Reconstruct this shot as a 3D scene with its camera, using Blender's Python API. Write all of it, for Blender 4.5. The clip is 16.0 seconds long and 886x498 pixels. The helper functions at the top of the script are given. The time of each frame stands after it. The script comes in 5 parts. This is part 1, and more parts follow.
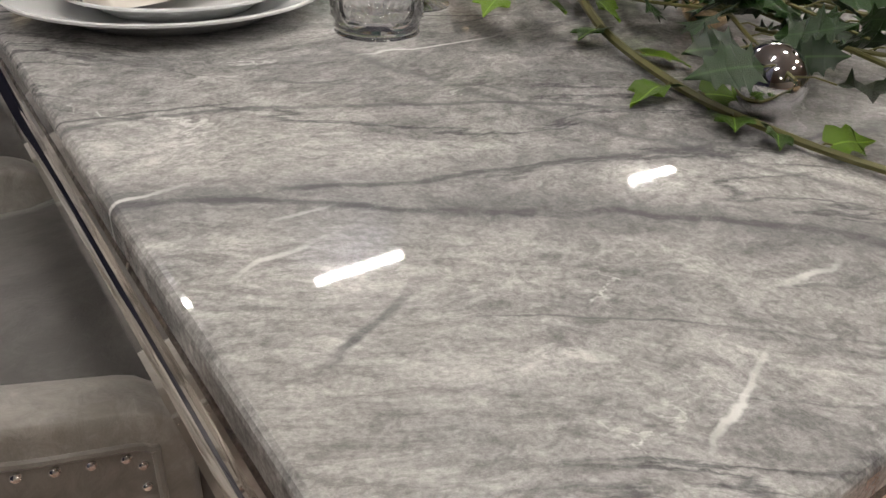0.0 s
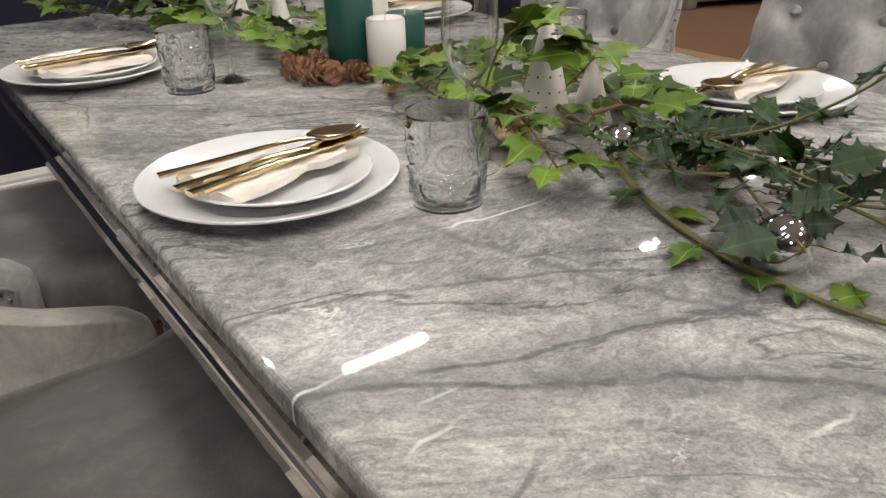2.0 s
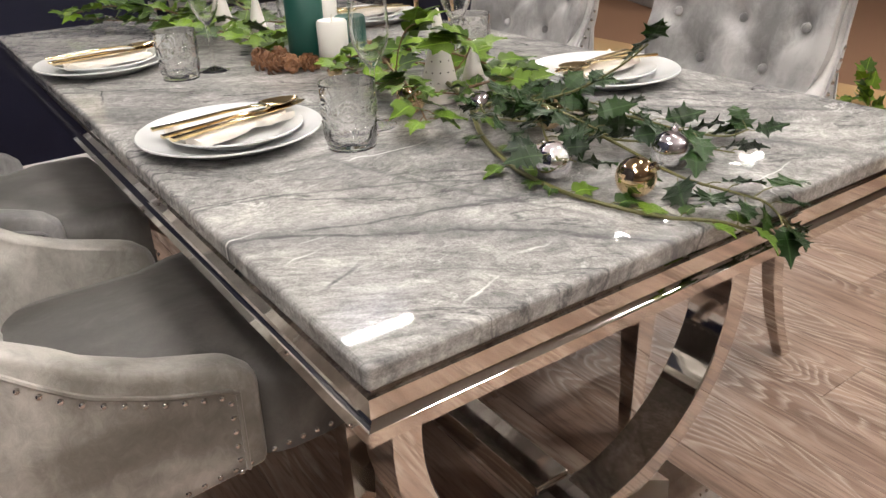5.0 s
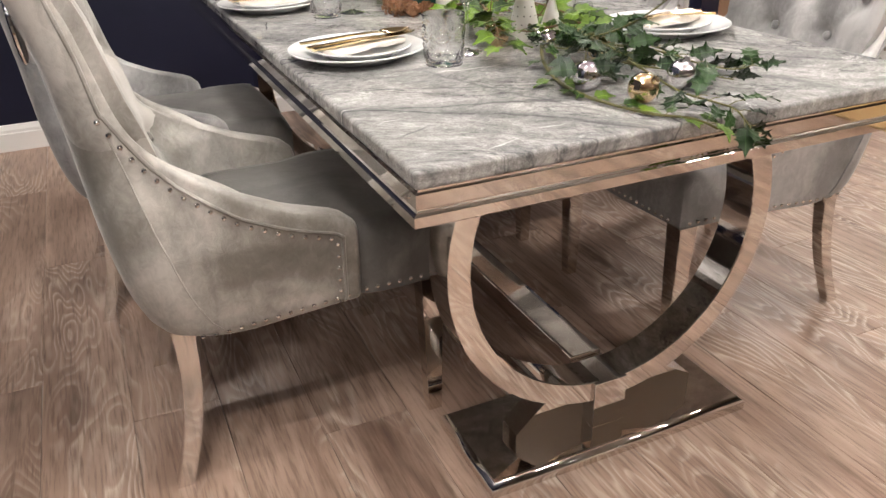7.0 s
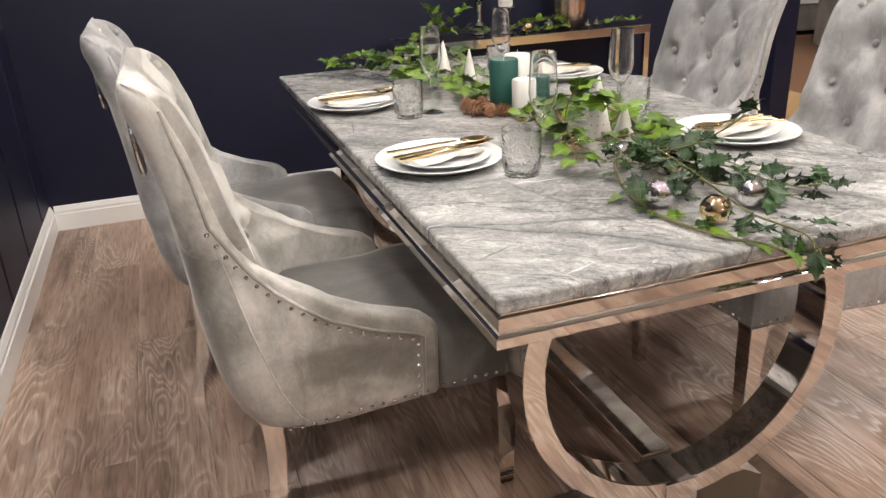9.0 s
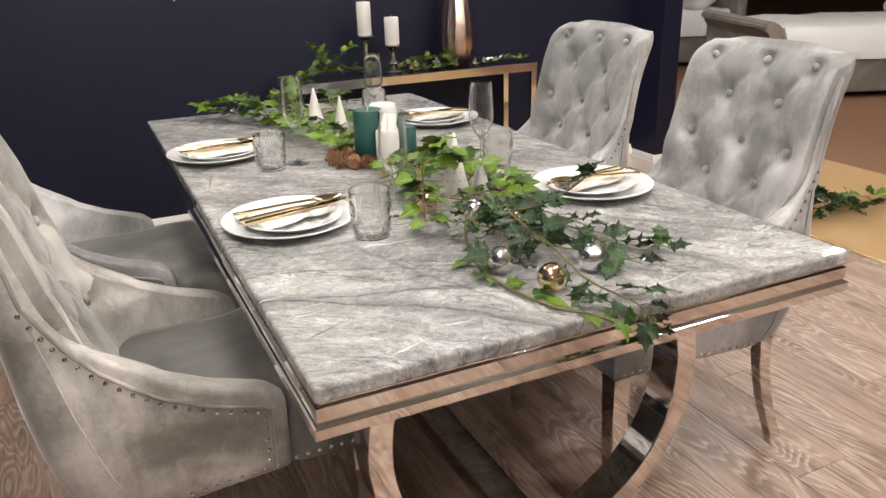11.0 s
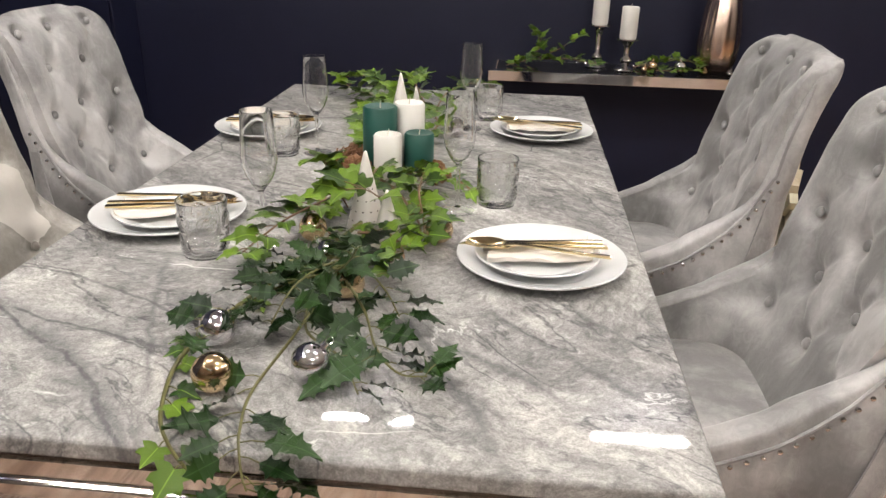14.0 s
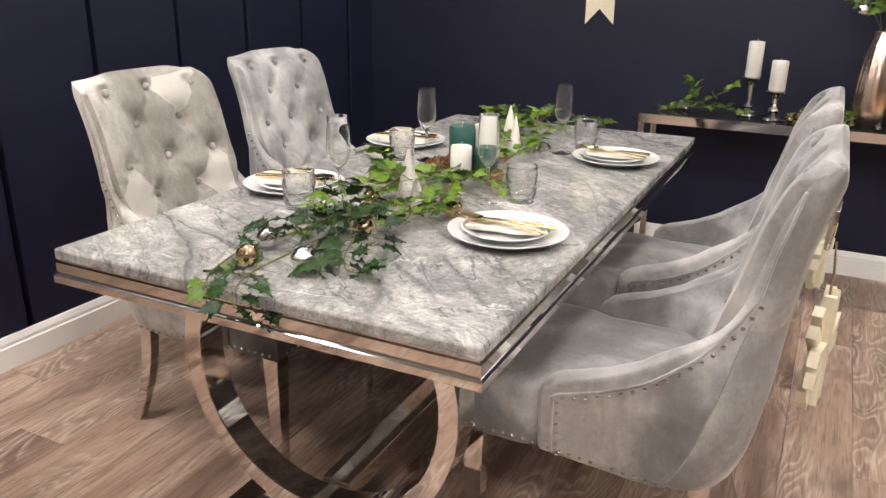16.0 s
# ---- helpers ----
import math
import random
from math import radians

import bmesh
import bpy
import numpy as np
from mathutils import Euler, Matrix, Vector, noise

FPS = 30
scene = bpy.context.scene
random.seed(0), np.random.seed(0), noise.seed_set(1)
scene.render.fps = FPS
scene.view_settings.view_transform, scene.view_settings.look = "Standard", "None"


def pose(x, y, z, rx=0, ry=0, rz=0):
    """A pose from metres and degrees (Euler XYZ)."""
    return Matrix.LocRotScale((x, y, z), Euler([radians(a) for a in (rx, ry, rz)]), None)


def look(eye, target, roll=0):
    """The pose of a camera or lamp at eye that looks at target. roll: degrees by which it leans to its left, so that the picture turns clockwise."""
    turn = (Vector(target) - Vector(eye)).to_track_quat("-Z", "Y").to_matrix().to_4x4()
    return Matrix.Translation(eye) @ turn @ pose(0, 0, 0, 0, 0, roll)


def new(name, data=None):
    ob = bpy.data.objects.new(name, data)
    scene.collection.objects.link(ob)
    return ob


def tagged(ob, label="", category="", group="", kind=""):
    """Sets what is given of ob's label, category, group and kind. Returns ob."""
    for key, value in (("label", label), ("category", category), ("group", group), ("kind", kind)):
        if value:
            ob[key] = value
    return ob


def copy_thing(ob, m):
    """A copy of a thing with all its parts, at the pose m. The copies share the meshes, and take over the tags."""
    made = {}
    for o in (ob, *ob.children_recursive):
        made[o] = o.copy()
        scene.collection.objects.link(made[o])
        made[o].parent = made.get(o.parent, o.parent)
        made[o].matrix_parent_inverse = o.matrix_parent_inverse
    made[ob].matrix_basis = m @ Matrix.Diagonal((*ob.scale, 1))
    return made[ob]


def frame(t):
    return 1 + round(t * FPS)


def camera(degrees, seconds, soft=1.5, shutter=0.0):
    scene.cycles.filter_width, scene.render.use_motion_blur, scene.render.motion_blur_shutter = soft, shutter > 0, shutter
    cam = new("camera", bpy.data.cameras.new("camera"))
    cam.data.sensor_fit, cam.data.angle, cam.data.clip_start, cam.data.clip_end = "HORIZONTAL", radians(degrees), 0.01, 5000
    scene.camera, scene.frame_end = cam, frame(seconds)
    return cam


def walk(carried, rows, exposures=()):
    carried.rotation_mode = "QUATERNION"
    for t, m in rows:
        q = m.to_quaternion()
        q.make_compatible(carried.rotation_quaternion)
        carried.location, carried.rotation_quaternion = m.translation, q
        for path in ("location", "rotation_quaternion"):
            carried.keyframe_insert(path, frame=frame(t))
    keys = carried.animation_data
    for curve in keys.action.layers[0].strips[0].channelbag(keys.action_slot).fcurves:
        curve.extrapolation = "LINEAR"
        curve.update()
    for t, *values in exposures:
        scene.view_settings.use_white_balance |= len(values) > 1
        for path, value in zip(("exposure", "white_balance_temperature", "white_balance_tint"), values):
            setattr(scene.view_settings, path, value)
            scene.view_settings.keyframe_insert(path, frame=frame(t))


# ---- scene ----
cam = camera(59.6, 16.0, soft=1.5)
PATH = [
    (0, (-0.561, -0.063, 0.947), (0.441, 1.319, -0.094), 2.6),
    (0.5, (-0.571, -0.061, 0.97), (0.446, 1.341, -0.029), 2.0),
    (1, (-0.573, -0.065, 0.987), (0.453, 1.363, 0.033), 1.0),
    (1.5, (-0.599, -0.074, 1.034), (0.43, 1.374, 0.115), -0.4),
    (2, (-0.653, -0.087, 1.068), (0.379, 1.378, 0.181), -1.4),
    (2.5, (-0.701, -0.129, 1.089), (0.314, 1.356, 0.215), -2.4),
    (3, (-0.714, -0.185, 1.082), (0.285, 1.312, 0.209), -2.5),
    (3.5, (-0.726, -0.286, 1.084), (0.259, 1.218, 0.209), -2.4),
    (4, (-0.72, -0.337, 1.088), (0.269, 1.157, 0.199), -2.3),
    (4.2, (-0.718, -0.348, 1.092), (0.308, 1.122, 0.206), -2.4),
    (6.3, (-0.81, -0.758, 1.143), (0.044, 0.831, 0.28), -1.5),
    (6.5, (-0.821, -0.794, 1.136), (-0.021, 0.818, 0.264), -1.5),
    (7, (-0.837, -0.854, 1.114), (-0.121, 0.782, 0.213), -1.6),
    (7.5, (-0.842, -0.883, 1.124), (-0.179, 0.778, 0.228), -1.9),
    (8, (-0.875, -0.879, 1.166), (-0.275, 0.827, 0.31), -2.3),
    (8.2, (-0.892, -0.875, 1.182), (-0.312, 0.847, 0.346), -2.4),
    (10.3, (-0.792, -0.891, 1.277), (-0.135, 0.863, 0.575), -1.9),
    (10.5, (-0.779, -0.908, 1.28), (-0.086, 0.831, 0.576), -1.7),
    (11, (-0.71, -0.862, 1.285), (0.077, 0.83, 0.565), -1.7),
    (11.5, (-0.63, -0.753, 1.297), (0.269, 0.878, 0.568), -1.7),
    (12, (-0.525, -0.721, 1.285), (0.356, 0.92, 0.559), -1.1),
    (12.5, (-0.32, -0.803, 1.27), (0.364, 0.915, 0.507), 1.3),
    (13, (-0.114, -0.782, 1.252), (0.348, 0.991, 0.451), 2.0),
    (13.5, (0.073, -0.676, 1.26), (0.24, 1.152, 0.465), 1.2),
    (14, (0.268, -0.637, 1.268), (0.105, 1.204, 0.504), 1.5),
    (14.5, (0.472, -0.67, 1.281), (0.046, 1.144, 0.555), 2.1),
    (15, (0.603, -0.765, 1.299), (0.028, 1.024, 0.613), 1.7),
    (15.5, (0.752, -0.902, 1.32), (0.038, 0.841, 0.65), 1.2),
    (16, (0.932, -1.025, 1.318), (0.099, 0.668, 0.654), 0.9),
]
walk(cam, [(t, look(eye, target, roll)) for t, eye, target, roll in PATH],
     exposures=[(0.0, -0.86), (2.0, -0.66), (4.0, -0.44), (7.0, 0.0), (11.0, -0.10), (12.0, -0.32), (13.0, -0.26), (14.5, -0.32), (16.0, -0.06)])

# ---- world and light ----
world = bpy.data.worlds.new("world")
scene.world = world
world.use_nodes = True
world.node_tree.nodes["Background"].inputs[0].default_value = (1.0, 0.97, 0.93, 1)
world.node_tree.nodes["Background"].inputs[1].default_value = 0.05
LAMP_POWER = 500.0

# ---- materials ----


class Mat:
    """A small node-tree builder."""

    def __init__(self, name, **inputs):
        self.mat = bpy.data.materials.new(name)
        self.mat.use_nodes = True
        self.t = self.mat.node_tree
        self.b = self.t.nodes["Principled BSDF"]
        for k, v in inputs.items():
            self.set(k.replace("_", " "), v)
        self.coord = self.t.nodes.new("ShaderNodeTexCoord")

    def set(self, k, v):
        s = self.b.inputs[k]
        if isinstance(v, bpy.types.NodeSocket):
            self.t.links.new(v, s)
        elif isinstance(v, tuple) and len(v) == 3:
            s.default_value = (*v, 1)
        else:
            s.default_value = v

    def node(self, kind, out=0, **ins):
        n = self.t.nodes.new(kind)
        for k, v in ins.items():
            key = int(k[1:]) if k[0] == "i" and k[1:].isdigit() else k
            if key in ("operation", "blend_type", "data_type", "noise_dimensions", "feature", "wave_type", "bands_direction", "noise_type"):
                if key == "operation":
                    n.operation = v
                elif key == "blend_type":
                    n.blend_type = v
                elif key == "data_type":
                    n.data_type = v
                elif key == "feature":
                    n.feature = v
                elif key == "bands_direction":
                    n.bands_direction = v
                elif key == "noise_type":
                    n.noise_type = v
                continue
            s = n.inputs[key]
            if isinstance(v, bpy.types.NodeSocket):
                self.t.links.new(v, s)
            elif isinstance(v, tuple) and len(v) == 3 and s.type == "RGBA":
                s.default_value = (*v, 1)
            else:
                s.default_value = v
        return n.outputs[out]

    def place(self, scale=(1, 1, 1), rot=(0, 0, 0), space="Object", add=None):
        v = self.coord.outputs[space]
        if add is not None:
            v = self.node("ShaderNodeVectorMath", operation="ADD", i0=v, i1=add)
        return self.node("ShaderNodeMapping", Vector=v, Scale=scale, Rotation=rot)

    def noise(self, vec, scale, detail=4.0, rough=0.55, dist=0.0, out=0, lac=2.0):
        return self.node("ShaderNodeTexNoise", out=out, Vector=vec, Scale=scale, Detail=detail, Roughness=rough, Distortion=dist, Lacunarity=lac)

    def ramp(self, fac, *stops):
        n = self.t.nodes.new("ShaderNodeValToRGB")
        e = n.color_ramp.elements
        while len(e) < len(stops):
            e.new(0.5)
        for el, (p, c) in zip(e, stops):
            el.position = p
            el.color = (*c, 1) if isinstance(c, tuple) else (c, c, c, 1)
        self.t.links.new(fac, n.inputs[0])
        return n.outputs[0]

    def mix(self, fac, a, b, kind="MIX"):
        n = self.t.nodes.new("ShaderNodeMix")
        n.data_type, n.blend_type = "RGBA", kind
        for i, v in ((0, fac), (6, a), (7, b)):
            s = n.inputs[i]
            if isinstance(v, bpy.types.NodeSocket):
                self.t.links.new(v, s)
            elif isinstance(v, tuple):
                s.default_value = (*v, 1)
            else:
                s.default_value = v if i == 0 else (v, v, v, 1)
        return n.outputs[2]

    def math(self, op, a, b=0.0):
        return self.node("ShaderNodeMath", operation=op, i0=a, i1=b)

    def bump(self, height, strength=0.3, distance=0.002):
        n = self.t.nodes.new("ShaderNodeBump")
        n.inputs["Strength"].default_value, n.inputs["Distance"].default_value = strength, distance
        self.t.links.new(height, n.inputs["Height"])
        self.set("Normal", n.outputs[0])

    def rnd(self):
        return self.t.nodes.new("ShaderNodeObjectInfo").outputs["Random"]


def plain(name, colour, rough=0.5, metal=0.0, grain=30.0, vary=0.12, bump=0.1, **more):
    m = Mat(name, Roughness=rough, Metallic=metal, **more)
    n = m.noise(m.place(), grain, 5)
    lo = tuple(c * (1 - vary) for c in colour)
    hi = tuple(min(1, c * (1 + vary)) for c in colour)
    m.set("Base Color", m.mix(n, lo, hi))
    if bump:
        m.bump(n, bump, 0.001)
    return m.mat


def marble_material():
    m = Mat("polished_grey_marble", Roughness=0.03)
    m.set("IOR", 1.5)
    base = m.place(rot=(0, 0, radians(36)))
    warp = m.noise(base, 1.5, 2, 0.4, 0, 1)
    off = m.node("ShaderNodeVectorMath", operation="MULTIPLY_ADD", i0=warp, i1=(0.45, 0.38, 0.3), i2=base)
    warp2 = m.noise(off, 11.0, 6, 0.65, 0, 1)
    fine = m.node("ShaderNodeVectorMath", operation="MULTIPLY_ADD", i0=warp2, i1=(0.075, 0.07, 0.02), i2=off)
    mild = m.node("ShaderNodeVectorMath", operation="MULTIPLY_ADD", i0=warp2, i1=(0.028, 0.026, 0.02), i2=off)
    # broad flowing bands
    n1 = m.noise(m.node("ShaderNodeMapping", Vector=fine, Scale=(1.3, 3.0, 2.0)), 2.3, 9, 0.60, 0.3)
    col = m.ramp(n1, (0.33, (0.165, 0.162, 0.161)), (0.42, (0.25, 0.245, 0.24)), (0.50, (0.345, 0.338, 0.328)), (0.57, (0.42, 0.41, 0.395)), (0.68, (0.56, 0.545, 0.525)))
    # crumbly clouds inside the bands
    n2 = m.noise(m.node("ShaderNodeMapping", Vector=fine, Scale=(2.7, 3.6, 3.0)), 6.0, 9, 0.66, 0.3)
    col = m.mix(0.42, col, m.ramp(n2, (0.38, (0.21, 0.206, 0.204)), (0.47, (0.295, 0.289, 0.282)), (0.54, (0.385, 0.376, 0.364)), (0.64, (0.53, 0.516, 0.496))))
    # sandy patches
    cloud = m.noise(base, 3.1, 3, 0.5)
    col = m.mix(m.ramp(cloud, (0.5, 0.0), (0.8, 0.22)), col, (0.52, 0.48, 0.43))
    # dark hairlines gathered in bundles
    c1 = m.noise(m.node("ShaderNodeMapping", Vector=mild, Scale=(0.9, 3.8, 1.0)), 4.2, 6, 0.58, 0.3)
    line = m.math("ABSOLUTE", m.math("SUBTRACT", c1, 0.5))
    dark = m.ramp(line, (0.0, 1.0), (0.007, 0.7), (0.022, 0.0))
    gate = m.ramp(m.noise(off, 4.0, 3), (0.46, 0.0), (0.57, 1.0))
    col = m.mix(m.math("MULTIPLY", m.math("MULTIPLY", dark, gate), 0.85), col, (0.10, 0.10, 0.105))
    c3 = m.noise(m.node("ShaderNodeMapping", Vector=mild, Scale=(0.7, 2.1, 1.0), Location=(1.3, 4.4, 2.0)), 2.1, 6, 0.6, 0.4)
    line3 = m.math("ABSOLUTE", m.math("SUBTRACT", c3, 0.5))
    band = m.ramp(line3, (0.0, 1.0), (0.010, 0.7), (0.045, 0.0))
    col = m.mix(m.math("MULTIPLY", band, 0.42), col, (0.17, 0.168, 0.168))
    # short white calcite veins
    c2 = m.noise(m.node("ShaderNodeMapping", Vector=fine, Scale=(2.2, 2.0, 1.0), Location=(3.1, 1.7, 0.4)), 3.3, 5, 0.55, 0.5)
    line2 = m.math("ABSOLUTE", m.math("SUBTRACT", c2, 0.5))
    white = m.ramp(line2, (0.0, 1.0), (0.004, 0.8), (0.009, 0.0))
    gate2 = m.ramp(m.noise(m.place(add=(5, 2, 1)), 8.0, 2), (0.60, 0.0), (0.70, 1.0))
    col = m.mix(m.math("MULTIPLY", m.math("MULTIPLY", white, gate2), 0.6), col, (0.80, 0.79, 0.77))
    grit = m.noise(m.node("ShaderNodeMapping", Vector=fine, Scale=(1.0, 1.5, 1.0)), 24.0, 9, 0.85, 0.2)
    col = m.mix(0.27, col, m.ramp(grit, (0.38, 0.12), (0.5, 0.5), (0.62, 0.88)), "OVERLAY")
    speck = m.noise(fine, 95.0, 6, 0.8)
    col = m.mix(0.33, col, m.ramp(speck, (0.38, 0.08), (0.62, 0.92)), "OVERLAY")
    dust = m.noise(m.place(), 330.0, 4, 0.8)
    col = m.mix(0.22, col, m.ramp(dust, (0.38, 0.1), (0.62, 0.9)), "OVERLAY")
    # crisp hairline cracks, here and there
    net = m.t.nodes.new("ShaderNodeTexVoronoi")
    net.feature = "DISTANCE_TO_EDGE"
    net.inputs["Scale"].default_value = 4.2
    m.t.links.new(m.node("ShaderNodeMapping", Vector=mild, Scale=(0.75, 1.7, 1.0), Location=(2.0, 0.7, 0.3)), net.inputs["Vector"])
    crack = m.ramp(net.outputs["Distance"], (0.0, 1.0), (0.0045, 0.7), (0.010, 0.0))
    spot = m.ramp(m.noise(m.place(add=(4, 9, 2)), 3.6, 3), (0.50, 0.0), (0.58, 1.0))
    col = m.mix(m.math("MULTIPLY", m.math("MULTIPLY", crack, spot), 0.85), col, (0.10, 0.10, 0.104))
    # the slab's own large veins: y = a + u (b + c u) with u = x - x0, out to x1, with half width and strength
    p = m.coord.outputs["Object"]
    for scale, size in ((6.0, 0.045), (34.0, 0.012)):
        n = m.node("ShaderNodeVectorMath", operation="SUBTRACT", i0=m.noise(p, scale, 4, 0.6, 0, 1), i1=(0.5, 0.5, 0.5))
        p = m.node("ShaderNodeVectorMath", operation="MULTIPLY_ADD", i0=n, i1=(size, size, 0), i2=p)
    sep = m.t.nodes.new("ShaderNodeSeparateXYZ")
    m.t.links.new(p, sep.inputs[0])
    px, py = sep.outputs[0], sep.outputs[1]

    def ranged(v, lo, hi, a, b):
        n = m.t.nodes.new("ShaderNodeMapRange")
        for k, w in enumerate((v, lo, hi, a, b)):
            if isinstance(w, bpy.types.NodeSocket):
                m.t.links.new(w, n.inputs[k])
            else:
                n.inputs[k].default_value = w
        return n.outputs[0]

    def vein(x0, x1, a, b, c, width, strength):
        u = m.math("SUBTRACT", px, x0)
        f = m.math("ADD", m.math("MULTIPLY", m.math("ADD", m.math("MULTIPLY", u, c), b), u), a)
        d = m.math("ABSOLUTE", m.math("SUBTRACT", py, f))
        ends = m.math("MULTIPLY", ranged(px, x0 - 0.012, x0 + 0.012, 0.0, 1.0), ranged(px, x1 - 0.02, x1 + 0.02, 1.0, 0.0))
        return m.math("MULTIPLY", ranged(d, 0.0 if width > 0.01 else width * 0.35, width, strength, 0.0), ends)

    ragged = m.ramp(grit, (0.40, 0.35), (0.56, 1.0))
    for x0, x1, a, b, c, width, strength in (
            (-0.52, 0.10, 0.315, -0.45, -0.80, 0.060, 0.78), (-0.52, 0.0, 0.312, -0.45, -0.80, 0.006, 0.95), (-0.42, -0.02, 0.284, -0.32, 0.0, 0.026, 0.6), (-0.42, -0.06, 0.276, -0.30, 0.0, 0.004, 0.9),
            (-0.458, -0.412, 0.137, 0.62, 0.0, 0.004, 1.0), (-0.50, -0.14, 0.415, -0.16, -0.7, 0.005, 0.8), (0.02, 0.27, 0.50, -1.30, -2.3, 0.024, 0.7), (0.02, 0.27, 0.50, -1.30, -2.3, 0.075, 0.35),
            (0.19, 0.34, 0.275, -0.92, 0.0, 0.016, 0.75), (0.26, 0.43, 0.355, -1.18, 0.0, 0.014, 0.7), (0.30, 0.48, 1.15, -0.7, -9.0, 0.016, 0.65), (-0.29, -0.14, 0.48, -2.6, 0.0, 0.022, 0.7),
            (0.10, 0.42, 0.86, -0.95, 0.0, 0.016, 0.55), (-0.40, 0.10, 0.82, -0.55, -0.3, 0.014, 0.5), (0.16, 0.46, 0.62, -1.0, -0.5, 0.012, 0.6), (-0.45, 0.0, 1.32, -0.6, 0.0, 0.016, 0.5), (0.05, 0.48, 1.52, -0.8, 0.0, 0.016, 0.55)):
        col = m.mix(m.math("MULTIPLY", vein(x0, x1, a, b, c, width, strength), ragged), col, (0.115, 0.115, 0.12))
    for x0, x1, a, b, c, width in ((-0.272, -0.158, 0.456, 0.0, -0.5, 0.0035), (-0.372, -0.330, 0.037, 0.30, 0.0, 0.0030), (-0.267, -0.238, 0.077, 0.05, 0.0, 0.0035), (-0.471, -0.446, 0.210, 0.2, 0.0, 0.0035),
                                   (-0.51, -0.474, 0.306, 0.0, 0.0, 0.0045), (-0.431, -0.417, 0.244, 0.1, 0.0, 0.003), (0.07, 0.17, 0.05, 0.12, 0.0, 0.0024), (-0.10, 0.0, 0.30, -0.4, 0.0, 0.0028)):
        col = m.mix(vein(x0, x1, a, b, c, width * 0.62, 0.68), col, (0.78, 0.77, 0.75))
    m.set("Base Color", col)
    return m.mat


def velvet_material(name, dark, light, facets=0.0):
    """Velvet whose pile is brushed in soft patches; facets: how many buttoned diamonds get their sheen painted in as a
    pale colour.
    """
    m = Mat(name, Roughness=0.5)
    m.set("Sheen Weight", 0.5)
    m.set("Sheen Roughness", 0.35)
    m.set("Sheen Tint", (0.95, 0.94, 0.92))
    rnd = m.node("ShaderNodeVectorMath", operation="SCALE", i0=(7.0, 3.0, 5.0), Scale=m.rnd())
    p = m.place(scale=(1, 1, 0.8), add=rnd)
    big = m.noise(p, 3.6, 3, 0.5, 0.9)
    streak = m.noise(m.node("ShaderNodeMapping", Vector=p, Scale=(1.0, 1.0, 0.35), Rotation=(0.4, 0.5, 0.0)), 13.0, 5, 0.65, 1.2)
    small = m.noise(p, 46.0, 6, 0.75, 0.8)
    crush = m.math("ADD", m.math("MULTIPLY", big, 0.66), m.math("ADD", m.math("MULTIPLY", streak, 0.15), m.math("MULTIPLY", small, 0.19)))
    mid = tuple((a + b) / 2 for a, b in zip(dark, light))
    col = m.ramp(crush, (0.38, dark), (0.47, tuple(a * 0.6 + b * 0.4 for a, b in zip(dark, mid))), (0.53, mid), (0.62, light))
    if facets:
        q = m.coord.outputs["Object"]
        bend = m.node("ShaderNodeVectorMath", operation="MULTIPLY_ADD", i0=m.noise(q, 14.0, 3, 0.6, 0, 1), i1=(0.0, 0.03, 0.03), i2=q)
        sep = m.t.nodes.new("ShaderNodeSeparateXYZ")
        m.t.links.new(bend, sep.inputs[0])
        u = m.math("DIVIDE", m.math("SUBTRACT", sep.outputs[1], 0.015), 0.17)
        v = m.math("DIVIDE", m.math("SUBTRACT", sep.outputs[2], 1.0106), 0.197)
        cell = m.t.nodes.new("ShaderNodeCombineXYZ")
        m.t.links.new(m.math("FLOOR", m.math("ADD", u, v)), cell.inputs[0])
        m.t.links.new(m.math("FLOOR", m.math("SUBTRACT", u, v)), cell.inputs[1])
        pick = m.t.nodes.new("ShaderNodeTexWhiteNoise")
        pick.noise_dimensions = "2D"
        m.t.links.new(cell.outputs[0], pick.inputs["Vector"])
        sheen_facet = m.math("MULTIPLY", m.math("GREATER_THAN", pick.outputs["Value"], 1.0 - facets), m.math("MULTIPLY", m.math("GREATER_THAN", sep.outputs[2], 0.62), m.math("MULTIPLY", m.math("LESS_THAN", m.math("ABSOLUTE", sep.outputs[1]), 0.215), m.math("GREATER_THAN", m.math("ADD", sep.outputs[0], m.math("MULTIPLY", m.math("SUBTRACT", sep.outputs[2], 0.8), 0.2)), -0.02))))
        # pale diamonds: sheen of the brushed pile painted into the base colour
        col = m.mix(m.math("MULTIPLY", sheen_facet, 0.75), col, light)
    m.set("Base Color", col)
    pile = m.noise(m.place(), 420.0, 2, 0.6)
    m.bump(m.math("ADD", m.math("MULTIPLY", streak, 0.4), m.math("ADD", m.math("MULTIPLY", small, 0.5), m.math("MULTIPLY", pile, 0.2))), 0.35, 0.004)
    return m.mat


